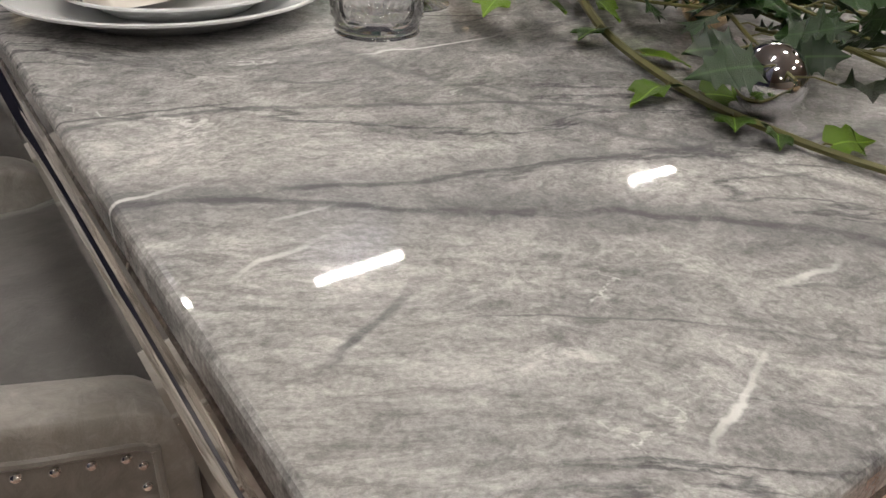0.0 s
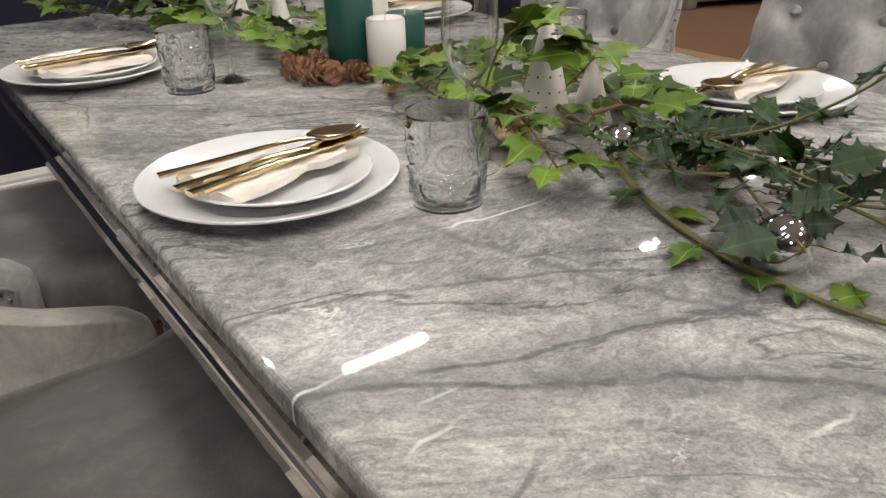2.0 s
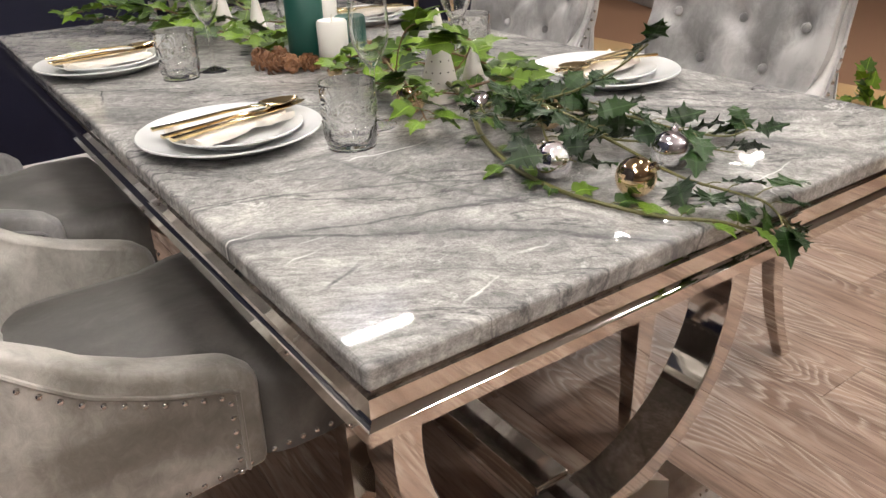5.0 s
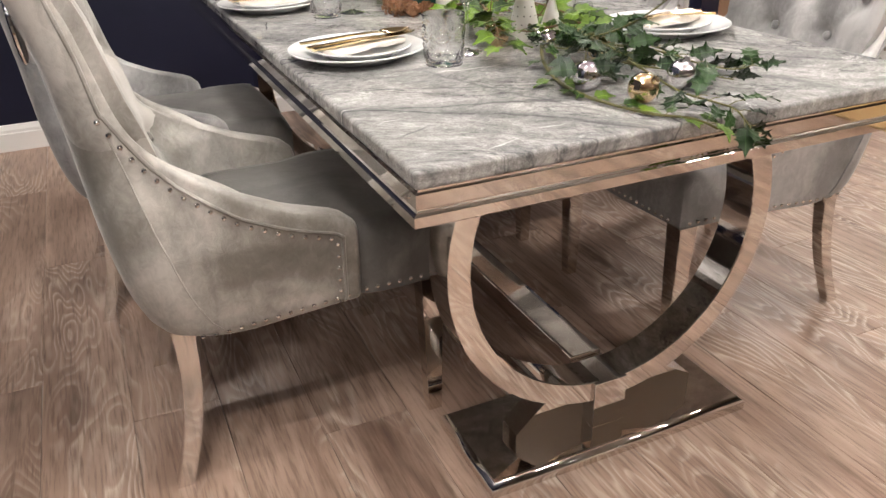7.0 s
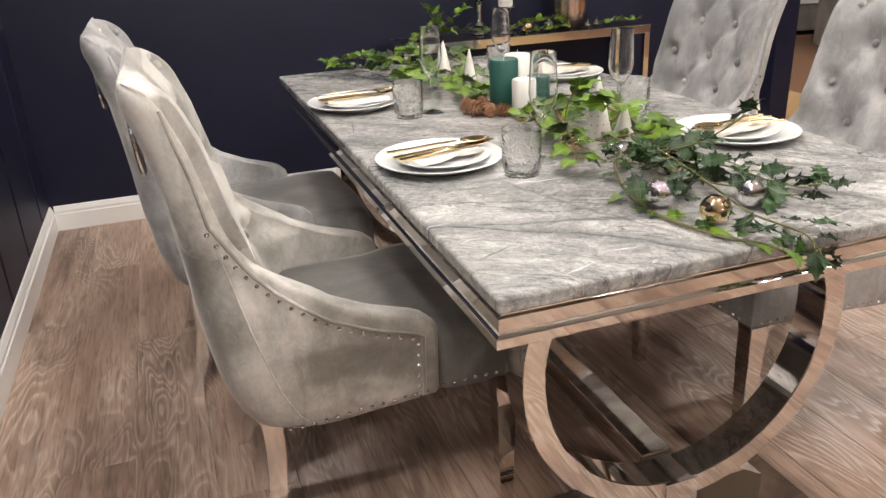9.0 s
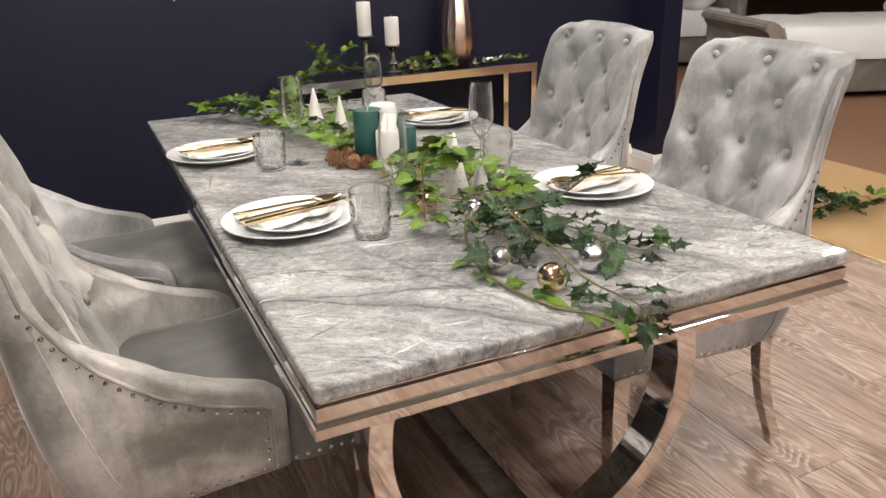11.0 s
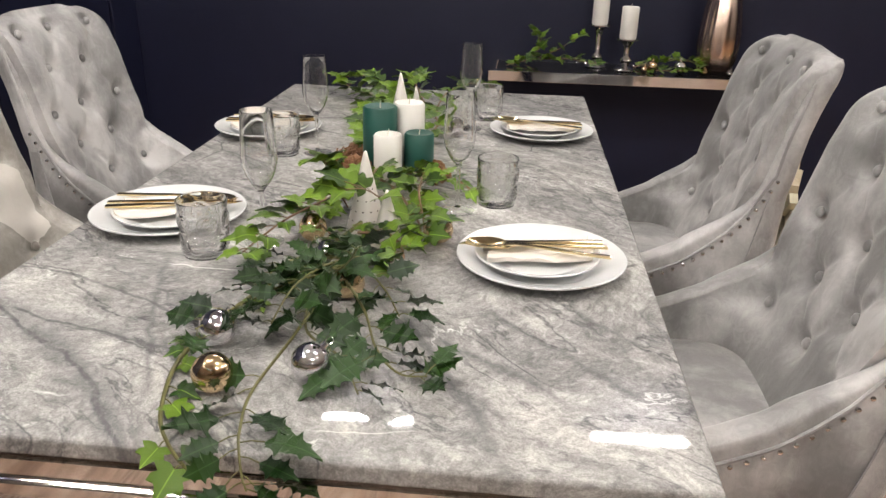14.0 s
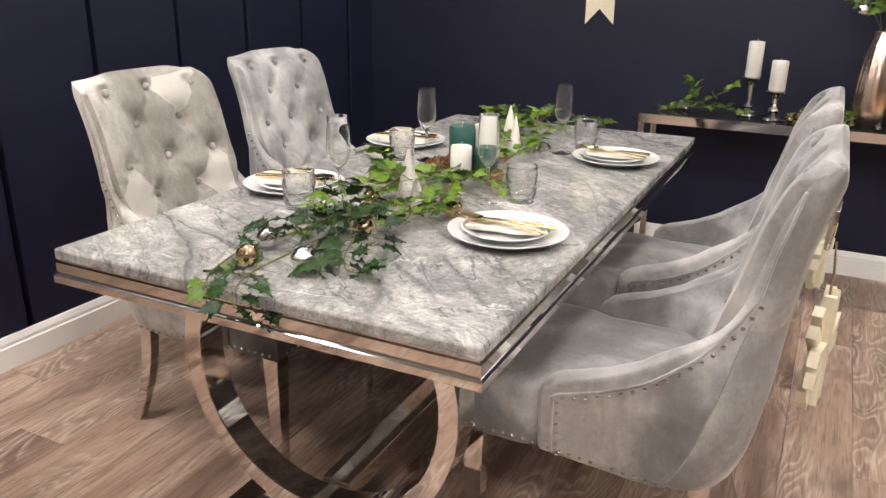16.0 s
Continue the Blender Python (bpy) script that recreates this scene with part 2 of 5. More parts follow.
def oak_material():
    m = Mat("limed_oak_laminate", Roughness=0.42)
    r = m.rnd()
    rnd = m.node("ShaderNodeVectorMath", operation="SCALE", i0=(13.0, 29.0, 7.0), Scale=r)
    p = m.place(add=rnd)
    # growth rings, stretched along the board, drawn in lime
    wob = m.noise(m.node("ShaderNodeMapping", Vector=p, Scale=(5.6, 1.25, 1)), 1.2, 2.2, 0.45, 0.35)
    ring = m.math("FRACT", m.math("MULTIPLY", wob, 24.0))
    ringl = m.ramp(ring, (0.0, 0.0), (0.40, 0.06), (0.62, 0.55), (0.82, 1.0), (1.0, 0.0))
    gate = m.ramp(m.noise(m.node("ShaderNodeMapping", Vector=p, Scale=(3.6, 0.9, 1)), 1.5, 2), (0.42, 0.05), (0.58, 0.95))
    fibre = m.noise(m.node("ShaderNodeMapping", Vector=p, Scale=(150, 9, 1)), 1.0, 4, 0.6)
    fine = m.noise(m.node("ShaderNodeMapping", Vector=p, Scale=(15, 1.5, 1)), 1.0, 5, 0.6)
    tone = m.ramp(r, (0.0, (0.120, 0.070, 0.050)), (0.35, (0.23, 0.145, 0.106)), (0.7, (0.33, 0.22, 0.166)), (1.0, (0.18, 0.11, 0.080)))
    col = m.mix(m.ramp(fine, (0.38, 0.0), (0.64, 0.85)), tone, (0.47, 0.335, 0.262))
    col = m.mix(m.ramp(fibre, (0.3, 0.6), (0.52, 0.0)), col, (0.095, 0.056, 0.040))
    grain = m.math("MULTIPLY", m.math("MULTIPLY", ringl, gate), m.ramp(fibre, (0.34, 0.15), (0.54, 0.95)))
    col = m.mix(grain, col, (0.56, 0.46, 0.385))
    # a knot or a dark smudge on some boards
    smudge = m.ramp(m.noise(m.node("ShaderNodeMapping", Vector=p, Scale=(3.0, 1.1, 1)), 2.4, 3), (0.60, 0.0), (0.72, 0.6))
    col = m.mix(smudge, col, (0.07, 0.041, 0.030))
    m.set("Base Color", col)
    m.set("Roughness", m.ramp(fine, (0.3, 0.34), (0.7, 0.48)))
    m.bump(m.math("ADD", m.math("MULTIPLY", fibre, 0.5), ringl), 0.12, 0.001)
    return m.mat


def leaf_material(name, dark, light, rough):
    m = Mat(name, Roughness=rough)
    r = m.rnd()
    n = m.noise(m.place(), 55.0, 3)
    col = m.ramp(m.math("ADD", m.math("MULTIPLY", r, 0.75), m.math("MULTIPLY", n, 0.25)), (0.1, dark), (0.9, light))
    # pale midrib along the leaf's own axis
    sep = m.t.nodes.new("ShaderNodeSeparateXYZ")
    m.t.links.new(m.coord.outputs["Object"], sep.inputs[0])
    rib = m.ramp(m.math("ABSOLUTE", sep.outputs[1]), (0.0, 0.55), (0.03, 0.0))
    col = m.mix(rib, col, tuple(min(1, c * 2.2 + 0.03) for c in light))
    m.set("Base Color", col)
    m.set("Specular IOR Level", 0.25)
    m.bump(n, 0.3, 0.002)
    return m.mat


def glass_material(name, ior, power, least, rough=0.02):
    """Clear glass with mild refraction and a glossy skin that grows towards the rim."""
    m = Mat(name)
    t = m.t
    glass, gloss, skin = (t.nodes.new("ShaderNode" + k) for k in ("BsdfGlass", "BsdfGlossy", "MixShader"))
    glass.inputs["Color"].default_value = gloss.inputs["Color"].default_value = (1, 1, 1, 1)
    glass.inputs["Roughness"].default_value, glass.inputs["IOR"].default_value = 0.0, ior
    gloss.inputs["Roughness"].default_value = rough
    facing = t.nodes.new("ShaderNodeLayerWeight")
    facing.inputs[0].default_value = 0.5
    amount = m.math("ADD", m.math("MULTIPLY", m.math("POWER", facing.outputs["Facing"], power), 0.8), least)
    t.links.new(amount, skin.inputs[0])
    t.links.new(glass.outputs[0], skin.inputs[1])
    t.links.new(gloss.outputs[0], skin.inputs[2])
    t.links.new(skin.outputs[0], t.nodes["Material Output"].inputs[0])
    return m.mat


def metal_material(name, colour, rough, vary=0.03):
    m = Mat(name, Metallic=1.0)
    n = m.noise(m.place(), 14.0, 3)
    m.set("Base Color", colour)
    m.set("Roughness", m.ramp(n, (0.3, max(0.0, rough - vary)), (0.7, rough + vary)))
    return m.mat


MARBLE = marble_material()
CHROME = metal_material("polished_chrome", (0.74, 0.70, 0.66), 0.045)
STEEL = metal_material("bright_chrome", (0.8, 0.79, 0.78), 0.06)
# darker copy of the velvet, with the seats' shade already in its colours
SHADED_SEAT_VELVET = velvet_material("shaded_grey_velvet", (0.068, 0.064, 0.060), (0.175, 0.166, 0.156))
VELVET = velvet_material("silver_grey_velvet", (0.165, 0.161, 0.161), (0.50, 0.49, 0.485))
TAUPE_SHEEN_VELVET = velvet_material("taupe_sheen_velvet", (0.155, 0.143, 0.125), (0.55, 0.525, 0.49), 0.30)
OAK = oak_material()
NAVY = plain("navy_wall_paint", (0.0066, 0.0077, 0.0235), 0.5, grain=9, vary=0.15, bump=0.05, Specular_IOR_Level=0.3)
WHITE = plain("white_gloss_paint", (0.78, 0.76, 0.74), 0.35, grain=6, vary=0.03, bump=0.02)
CEIL = plain("ceiling_white", (0.32, 0.315, 0.31), 0.9, grain=40, vary=0.06)
BEIGE = plain("warm_plaster", (0.46, 0.42, 0.36), 0.9, grain=4, vary=0.1)
PORCELAIN = plain("white_porcelain", (0.64, 0.65, 0.65), 0.12, grain=8, vary=0.015, bump=0.0)
GOLD = metal_material("polished_gold", (0.86, 0.69, 0.41), 0.13)
LINEN = plain("cream_napkin", (0.66, 0.62, 0.56), 0.9, grain=60, vary=0.06, bump=0.4)
GLASS = glass_material("clear_glass", 1.10, 2.0, 0.04)
CUT_GLASS = glass_material("cut_glass", 1.24, 2.0, 0.08, 0.05)
BASE_GLASS = glass_material("flat_clear_glass", 1.07, 3.0, 0.04)
WAX_WHITE = plain("white_wax", (0.68, 0.66, 0.62), 0.45, grain=12, vary=0.04)
WAX_GREEN = plain("dark_green_wax", (0.006, 0.060, 0.046), 0.5, grain=14, vary=0.15)
WICK = plain("wick", (0.6, 0.55, 0.48), 0.9)
CERAMIC = plain("matt_white_ceramic", (0.62, 0.59, 0.55), 0.55, grain=25, vary=0.05)
HOLE = plain("dark_hole", (0.04, 0.035, 0.03), 0.9)
SILVER_BALL = metal_material("silver_bauble", (0.86, 0.85, 0.87), 0.03, 0.01)
GOLD_BALL = metal_material("champagne_gold_bauble", (0.86, 0.66, 0.42), 0.05, 0.02)
CONE = plain("pine_cone_scales", (0.20, 0.092, 0.042), 0.6, grain=160, vary=0.7)
STEM = plain("green_brown_stem", (0.10, 0.095, 0.025), 0.6, grain=60, vary=0.4)
TWIG = plain("brown_twig", (0.14, 0.08, 0.04), 0.7, grain=60, vary=0.35)
IVY = leaf_material("ivy_leaf", (0.010, 0.032, 0.004), (0.125, 0.215, 0.014), 0.38)
HOLLY = leaf_material("holly_leaf", (0.003, 0.013, 0.002), (0.015, 0.043, 0.005), 0.3)
BERRY = plain("red_berry", (0.35, 0.02, 0.015), 0.25)
BLACK_GLASS = plain("black_glass_top", (0.010, 0.010, 0.011), 0.03, grain=5, vary=0.1, bump=0.0)
COPPER_GLASS = metal_material("copper_lustre_glass", (0.86, 0.66, 0.55), 0.24)
PAPER = plain("cream_card", (0.74, 0.68, 0.52), 0.8, grain=40, vary=0.06)
BROWN_FLOOR = plain("brown_carpet", (0.22, 0.115, 0.065), 0.95, grain=220, vary=0.3, bump=0.4)
TAN = plain("tan_walkway", (0.42, 0.27, 0.125), 0.8, grain=120, vary=0.12, bump=0.2)
BRASS_TRIM = metal_material("brass_strip", (0.65, 0.5, 0.25), 0.3)
BEDLINEN = plain("white_bed_linen", (0.8, 0.79, 0.78), 0.9, grain=9, vary=0.06, bump=0.5)
BEDGREY = velvet_material("taupe_bed_velvet", (0.20, 0.18, 0.16), (0.33, 0.30, 0.27))


def lamp_material():
    m = Mat("lamp_diffuser")
    m.set("Base Color", (0.9, 0.9, 0.88))
    m.set("Emission Color", (1.0, 0.938, 0.875))
    m.set("Emission Strength", LAMP_POWER)
    return m.mat


LAMP = lamp_material()

# ---- mesh helpers ----


def mesh_of(name, bm, mat, sharp=35):
    me = bpy.data.meshes.new(name)
    bmesh.ops.recalc_face_normals(bm, faces=bm.faces)
    bm.to_mesh(me)
    bm.free()
    me.materials.append(mat)
    me.polygons.foreach_set("use_smooth", [True] * len(me.polygons))
    me.set_sharp_from_angle(angle=radians(sharp))
    if len(me.polygons) < 220:
        areas = sorted(p.area for p in me.polygons)
        for p in me.polygons:
            # broad faces of bevelled blocks stay truly flat
            if p.area > 8 * areas[len(areas) // 2]:
                p.use_smooth = False
    return me


def part(name, bm, mat, parent=None, label="", sharp=35):
    ob = new(name, mesh_of(name, bm, mat, sharp))
    ob.parent = parent
    if label:
        tagged(ob, label)
    return ob


def thing(name, label, category, group="", kind="", at=None):
    ob = new(name)
    ob.empty_display_size = 0.05
    if at is not None:
        ob.matrix_basis = at
    return tagged(ob, label, category, group, kind)


def box(bm, x0, x1, y0, y1, z0, z1, bevel=0.0, seg=2):
    vs = [bm.verts.new((x, y, z)) for z in (z0, z1) for y in (y0, y1) for x in (x0, x1)]
    fs = [bm.faces.new([vs[i] for i in f]) for f in ((0, 2, 3, 1), (4, 5, 7, 6), (0, 1, 5, 4), (1, 3, 7, 5), (3, 2, 6, 7), (2, 0, 4, 6))]
    if bevel:
        es = list({e for f in fs for e in f.edges})
        bmesh.ops.bevel(bm, geom=es, offset=bevel, segments=seg, affect="EDGES", profile=0.5)
    return bm


def boxed(*a, **k):
    return box(bmesh.new(), *a, **k)


def prism(bm, pts, axis, a, b):
    """Extrudes a polygon: pts in the other two axes, from a to b along axis."""
    def at(p, v):
        return {"x": (v, *p), "y": (p[0], v, p[1]), "z": (*p, v)}[axis]
    lo = [bm.verts.new(at(p, a)) for p in pts]
    hi = [bm.verts.new(at(p, b)) for p in pts]
    n = len(pts)
    bm.faces.new(lo)
    bm.faces.new(hi[::-1])
    for i in range(n):
        bm.faces.new((lo[i], lo[(i + 1) % n], hi[(i + 1) % n], hi[i]))
    return bm


def lathe(profile, segs=32, bm=None, at=(0, 0, 0), ripple=None):
    bm = bm or bmesh.new()
    rows = []
    for k, (r, z) in enumerate(profile):
        if r < 1e-5:
            rows.append([bm.verts.new((at[0], at[1], at[2] + z))])
            continue
        row = []
        for i in range(segs):
            a = 2 * math.pi * i / segs
            rr = r + (ripple(k, a, z) if ripple else 0)
            row.append(bm.verts.new((at[0] + rr * math.cos(a), at[1] + rr * math.sin(a), at[2] + z)))
        rows.append(row)
    for p, q in zip(rows, rows[1:]):
        if len(p) == 1 and len(q) == 1:
            continue
        for i in range(segs):
            j = (i + 1) % segs
            if len(p) == 1:
                bm.faces.new((p[0], q[j], q[i]))
            elif len(q) == 1:
                bm.faces.new((p[i], p[j], q[0]))
            else:
                bm.faces.new((p[i], p[j], q[j], q[i]))
    return bm


def smooth_path(pts, n=8):
    """Catmull-Rom through the points."""
    pts = [Vector(p) for p in pts]
    out = []
    for i in range(len(pts) - 1):
        p0, p1, p2, p3 = pts[max(i - 1, 0)], pts[i], pts[i + 1], pts[min(i + 2, len(pts) - 1)]
        for k in range(n):
            t = k / n
            out.append(0.5 * ((2 * p1) + (p2 - p0) * t + (2 * p0 - 5 * p1 + 4 * p2 - p3) * t * t + (3 * p1 - p0 - 3 * p2 + p3) * t ** 3))
    out.append(pts[-1])
    return out


def tube(pts, radius, sides=8, bm=None, closed=False):
    bm = bm or bmesh.new()
    pts = [Vector(p) for p in pts]
    n = len(pts)
    rows, side = [], None
    for i, p in enumerate(pts):
        d = (pts[(i + 1) % n] - pts[i - 1]) if closed else (pts[min(i + 1, n - 1)] - pts[max(i - 1, 0)])
        d.normalize()
        if side is None:
            side = d.orthogonal().normalized()
        side = (side - d * side.dot(d)).normalized()
        up = d.cross(side)
        r = radius(i / max(n - 1, 1)) if callable(radius) else radius
        rows.append([bm.verts.new(p + r * (math.cos(a) * side + math.sin(a) * up)) for a in (2 * math.pi * k / sides for k in range(sides))])
    pairs = list(zip(rows, rows[1:])) + ([(rows[-1], rows[0])] if closed else [])
    for p, q in pairs:
        for k in range(sides):
            bm.faces.new((p[k], p[(k + 1) % sides], q[(k + 1) % sides], q[k]))
    if not closed:
        bm.faces.new(rows[0][::-1])
        bm.faces.new(rows[-1])
    return bm


def lerp_table(table, z):
    return float(np.interp(z, [a for a, _ in table], [b for _, b in table]))


# ---- the room ----
FAR, LEFT, CEILING = 2.94, -1.50, 2.75


def structure(name, bm, mat, label, category, sharp=35):
    return tagged(part(name, bm, mat, None, "", sharp), label, category, kind="structure")


ground = structure("floor_showroom", boxed(-9, 16, -9, 14, -0.2, -0.014), BROWN_FLOOR, "brown carpet floor of the showroom beyond the display", "floor")
floor = thing("floor", "limed oak laminate plank floor with bold grain", "floor", kind="structure")
part("subfloor", boxed(LEFT - 1.6, 2.25, -4.0, FAR + 0.1, -0.0135, -0.006), HOLE, floor)
walkway = structure("walkway", boxed(2.262, 3.45, -6.0, 9.0, -0.0135, 0.001, bevel=0.002), TAN, "tan walkway mat beside the wooden floor", "floor")
structure("trim_1", boxed(2.245, 2.262, -4.0, 9.0, -0.012, 0.004, bevel=0.002), BRASS_TRIM, "thin brass floor strip along the wood edge", "trim")

wall_far = structure("wall_north", boxed(LEFT - 0.15, 2.46, FAR, FAR + 0.12, -0.01, CEILING), NAVY, "smooth dark navy painted wall", "wall")
wall_left = structure("wall_west", boxed(LEFT - 0.15, LEFT - 0.035, -0.70, FAR, -0.01, CEILING), NAVY, "dark navy wall with vertical panel boards", "wall")
for k in range(-4, 5):
    y0 = 1.008 + 0.4225 * k
    bm = boxed(LEFT - 0.0348, LEFT, y0 + 0.011, min(y0 + 0.4115, FAR - 0.004), 0.116, CEILING - 0.003, bevel=0.004, seg=1)
    part("panel_board", bm, NAVY, wall_left)
structure("wall_stub", boxed(2.33, 2.46, 2.66, FAR, -0.01, CEILING, bevel=0.004), NAVY, "dark navy return wall at the end of the display", "wall")


def skirting(name, a, b, normal, label="white moulded skirting board"):
    """A skirting board from a to b on the floor; normal points into the room."""
    a, b, n = Vector((*a, 0)), Vector((*b, 0)), Vector((*normal, 0))
    prof = [(0, 0), (0.018, 0), (0.018, 0.078), (0.0135, 0.082), (0.0135, 0.094), (0.009, 0.104), (0.006, 0.114), (0, 0.116)]
    bm = bmesh.new()
    lo = [bm.verts.new(a + n * d + Vector((0, 0, z))) for d, z in prof]
    hi = [bm.verts.new(b + n * d + Vector((0, 0, z))) for d, z in prof]
    for i in range(len(prof)):
        j = (i + 1) % len(prof)
        bm.faces.new((lo[i], lo[j], hi[j], hi[i]))
    bm.faces.new(lo)
    bm.faces.new(hi[::-1])
    structure(name, bm, WHITE, label, "baseboard", 20)


skirting("baseboard_1", (LEFT, -0.70), (LEFT, FAR), (1, 0))
skirting("baseboard_2", (LEFT + 0.018, FAR), (2.33, FAR), (0, -1))
skirting("baseboard_3", (2.33, FAR - 0.018), (2.33, 2.66), (-1, 0))
skirting("baseboard_4", (2.312, 2.66), (2.46, 2.66), (0, -1))

structure("ceiling", boxed(-9, 16, -9, 14, CEILING, CEILING + 0.2), CEIL, "white showroom ceiling", "ceiling")
# unseen, added to close the room and throw light back onto the chrome
structure("wall_south", boxed(-9, 16, -9.2, -9, -0.2, CEILING), BEIGE, "unseen plain warm plaster wall added behind the display", "wall")
structure("wall_east", boxed(16, 16.2, -9, 14, -0.2, CEILING), BEIGE, "plain warm plaster wall of the showroom", "wall")
structure("wall_back", boxed(-9, 16, 14, 14.2, -0.2, CEILING), BEIGE, "plain warm plaster wall at the showroom's end", "wall")
structure("wall_outer_west", boxed(-9.2, -9, -9, 14, -0.2, CEILING), BEIGE, "plain warm plaster wall of the showroom", "wall")

lamp = thing("ceiling_light", "white linear ceiling light or added fill lamp, lit", "ceiling light", "rows of ceiling lights")
part("housing", boxed(-0.29, 0.29, -0.032, 0.032, 0.005, 0.05, bevel=0.006), WHITE, lamp)
part("diffuser", boxed(-0.24, 0.24, -0.015, 0.015, -0.012, 0.004, bevel=0.004), LAMP, lamp, "glowing diffuser")
lamp.matrix_basis = pose(-0.42, 2.82, CEILING - 0.05)
for x in (-0.42, 1.02, 3.20):
    for y in (-1.75, 0.27, 2.82, 5.37):
        if (x, y) != (-0.42, 2.82) and (x > 1.5 or 0 < y < 5):
            copy_thing(lamp, pose(x, y, CEILING - 0.05))
# unseen fill lamps added to brighten left floor, chair sides, chrome and beds
for x, y in ((1.02, -1.75), (1.9, -0.9), (-1.17, -0.95), (-1.22, -0.30), (-1.95, -3.4), (4.9, 3.2), (-0.4, -6.2), (2.6, -6.2)):
    copy_thing(lamp, pose(x, y, CEILING - 0.05))

# ---- the dining table ----
TOP = 0.76
table = thing("dining_table", "grey marble dining table with curved chrome pedestal legs", "dining table")
part("tabletop", boxed(-0.5, 0.5, 0, 2.0, 0.733, TOP, bevel=0.0065, seg=4), MARBLE, table, "polished grey veined marble slab", 60)

bm = bmesh.new()
profile = [(-0.09, 0.7325), (-0.006, 0.7325), (-0.006, 0.7290), (-0.001, 0.7275), (-0.001, 0.7075), (-0.0028, 0.7062), (-0.0030, 0.7045), (-0.0010, 0.7020), (0.0030, 0.7000), (0.0045, 0.6985), (0.0045, 0.6835), (0.003, 0.682), (-0.09, 0.682)]
corners = [(-1, 0), (1, 0), (1, 1), (-1, 1)]
rings = [[bm.verts.new((cx * (0.5 + d), (2.0 + d) if cy else -d, z)) for cx, cy in corners] for d, z in profile]
for i in range(len(profile)):
    p, q = rings[i], rings[(i + 1) % len(profile)]
    for k in range(4):
        bm.faces.new((p[k], p[(k + 1) % 4], q[(k + 1) % 4], q[k]))
part("apron", bm, CHROME, table, "mirror-chrome stepped moulding", 24)


def arc_leg(y0, y1, flip):
    RO, RI, cz = 0.365, 0.319, 0.46
    a0 = math.asin((0.69 - cz) / RO)
    bm = bmesh.new()
    rows = []
    for i in range(65):
        a = math.pi - a0 + (math.pi + 2 * a0) * i / 64
        c, s = math.cos(a), math.sin(a)
        rows.append([bm.verts.new((r * c, y, cz + r * s)) for r, y in ((RO, y0), (RI + 0.002, y0), (RI, y0 + 0.002), (RI, y1 - 0.002), (RI + 0.002, y1), (RO, y1))])
    for p, q in zip(rows, rows[1:]):
        for k in range(6):
            bm.faces.new((p[k], p[(k + 1) % 6], q[(k + 1) % 6], q[k]))
    bm.faces.new(rows[0])
    bm.faces.new(rows[-1][::-1])
    part("arc_leg", bm, CHROME, table, "open circular chrome leg")
    m = (y0 + y1) / 2
    bm = bmesh.new()
    b0, b1 = m - 0.11, m + 0.14
    if flip:
        b0, b1 = m - 0.14, m + 0.11
    lo = [bm.verts.new((x, y, z)) for z, d in ((0.0, 0), (0.021, 0), (0.032, 0.012)) for x, y in ((-0.312 + d, b0 + d), (0.318 - d, b0 + d), (0.318 - d, b1 - d), (-0.312 + d, b1 - d))]
    for r in (0, 4):
        for k in range(4):
            bm.faces.new((lo[r + k], lo[r + (k + 1) % 4], lo[r + 4 + (k + 1) % 4], lo[r + 4 + k]))
    bm.faces.new(lo[:4][::-1])
    bm.faces.new(lo[8:])
    part("base_plate", bm, CHROME, table, "bevelled chrome floor plate", 8)
    bm = bmesh.new()
    prism(bm, [(-0.215, 0.0315), (0.225, 0.0315), (0.225, 0.075), (0.15, 0.118), (-0.15, 0.118), (-0.215, 0.06)], "y", y0 + 0.012, y1 - 0.012)
    part("plinth", bm, CHROME, table, "", 8)
    part("connector", boxed(-0.042, 0.038, y0 - 0.008, y1 + 0.008, 0.0318, 0.142, bevel=0.002), CHROME, table)


arc_leg(0.21, 0.29, False)
arc_leg(1.71, 1.79, True)
part("stretcher", boxed(-0.04, 0.036, 0.298, 1.702, 0.10, 0.150, bevel=0.003), CHROME, table, "chrome box stretcher bar")

# ---- the chairs ----
XE = [(0.338, 0.40), (0.485, 0.40), (0.503, 0.396), (0.525, 0.372), (0.555, 0.275), (0.59, 0.20), (0.62, 0.162), (0.66, 0.115), (0.70, 0.080), (0.74, 0.055), (0.79, 0.027), (0.85, 0.010), (0.92, -0.008), (1.0, -0.026), (1.04, -0.04)]
XB = [(0.338, 0.085), (0.345, 0.055), (0.36, 0.024), (0.38, 0.006), (0.41, -0.008), (0.44, -0.018), (0.48, -0.027), (0.56, -0.040), (0.70, -0.053), (0.85, -0.072), (0.95, -0.100), (1.04, -0.134)]
XI = [(0.338, 0.17), (0.47, 0.135), (0.6, 0.085), (0.7, 0.05), (0.785, 0.024), (0.9, -0.006), (1.0, -0.046), (1.04, -0.068)]
WO = [(0.338, 0.255), (0.50, 0.268), (0.60, 0.263), (0.70, 0.250), (0.78, 0.241), (0.88, 0.239), (0.96, 0.240), (1.04, 0.240)]
WT = [(0.338, 0.05), (0.6, 0.055), (0.8, 0.05), (1.0, 0.03), (1.04, 0.03)]
BUTTONS = [(y, z) for z, row in ((0.985, (-0.165, 0, 0.165)), (0.893, (-0.085, 0.085)), (0.79, (-0.168, 0, 0.168)), (0.695, (-0.085, 0.085)), (0.60, (-0.165, 0, 0.165))) for y in row]
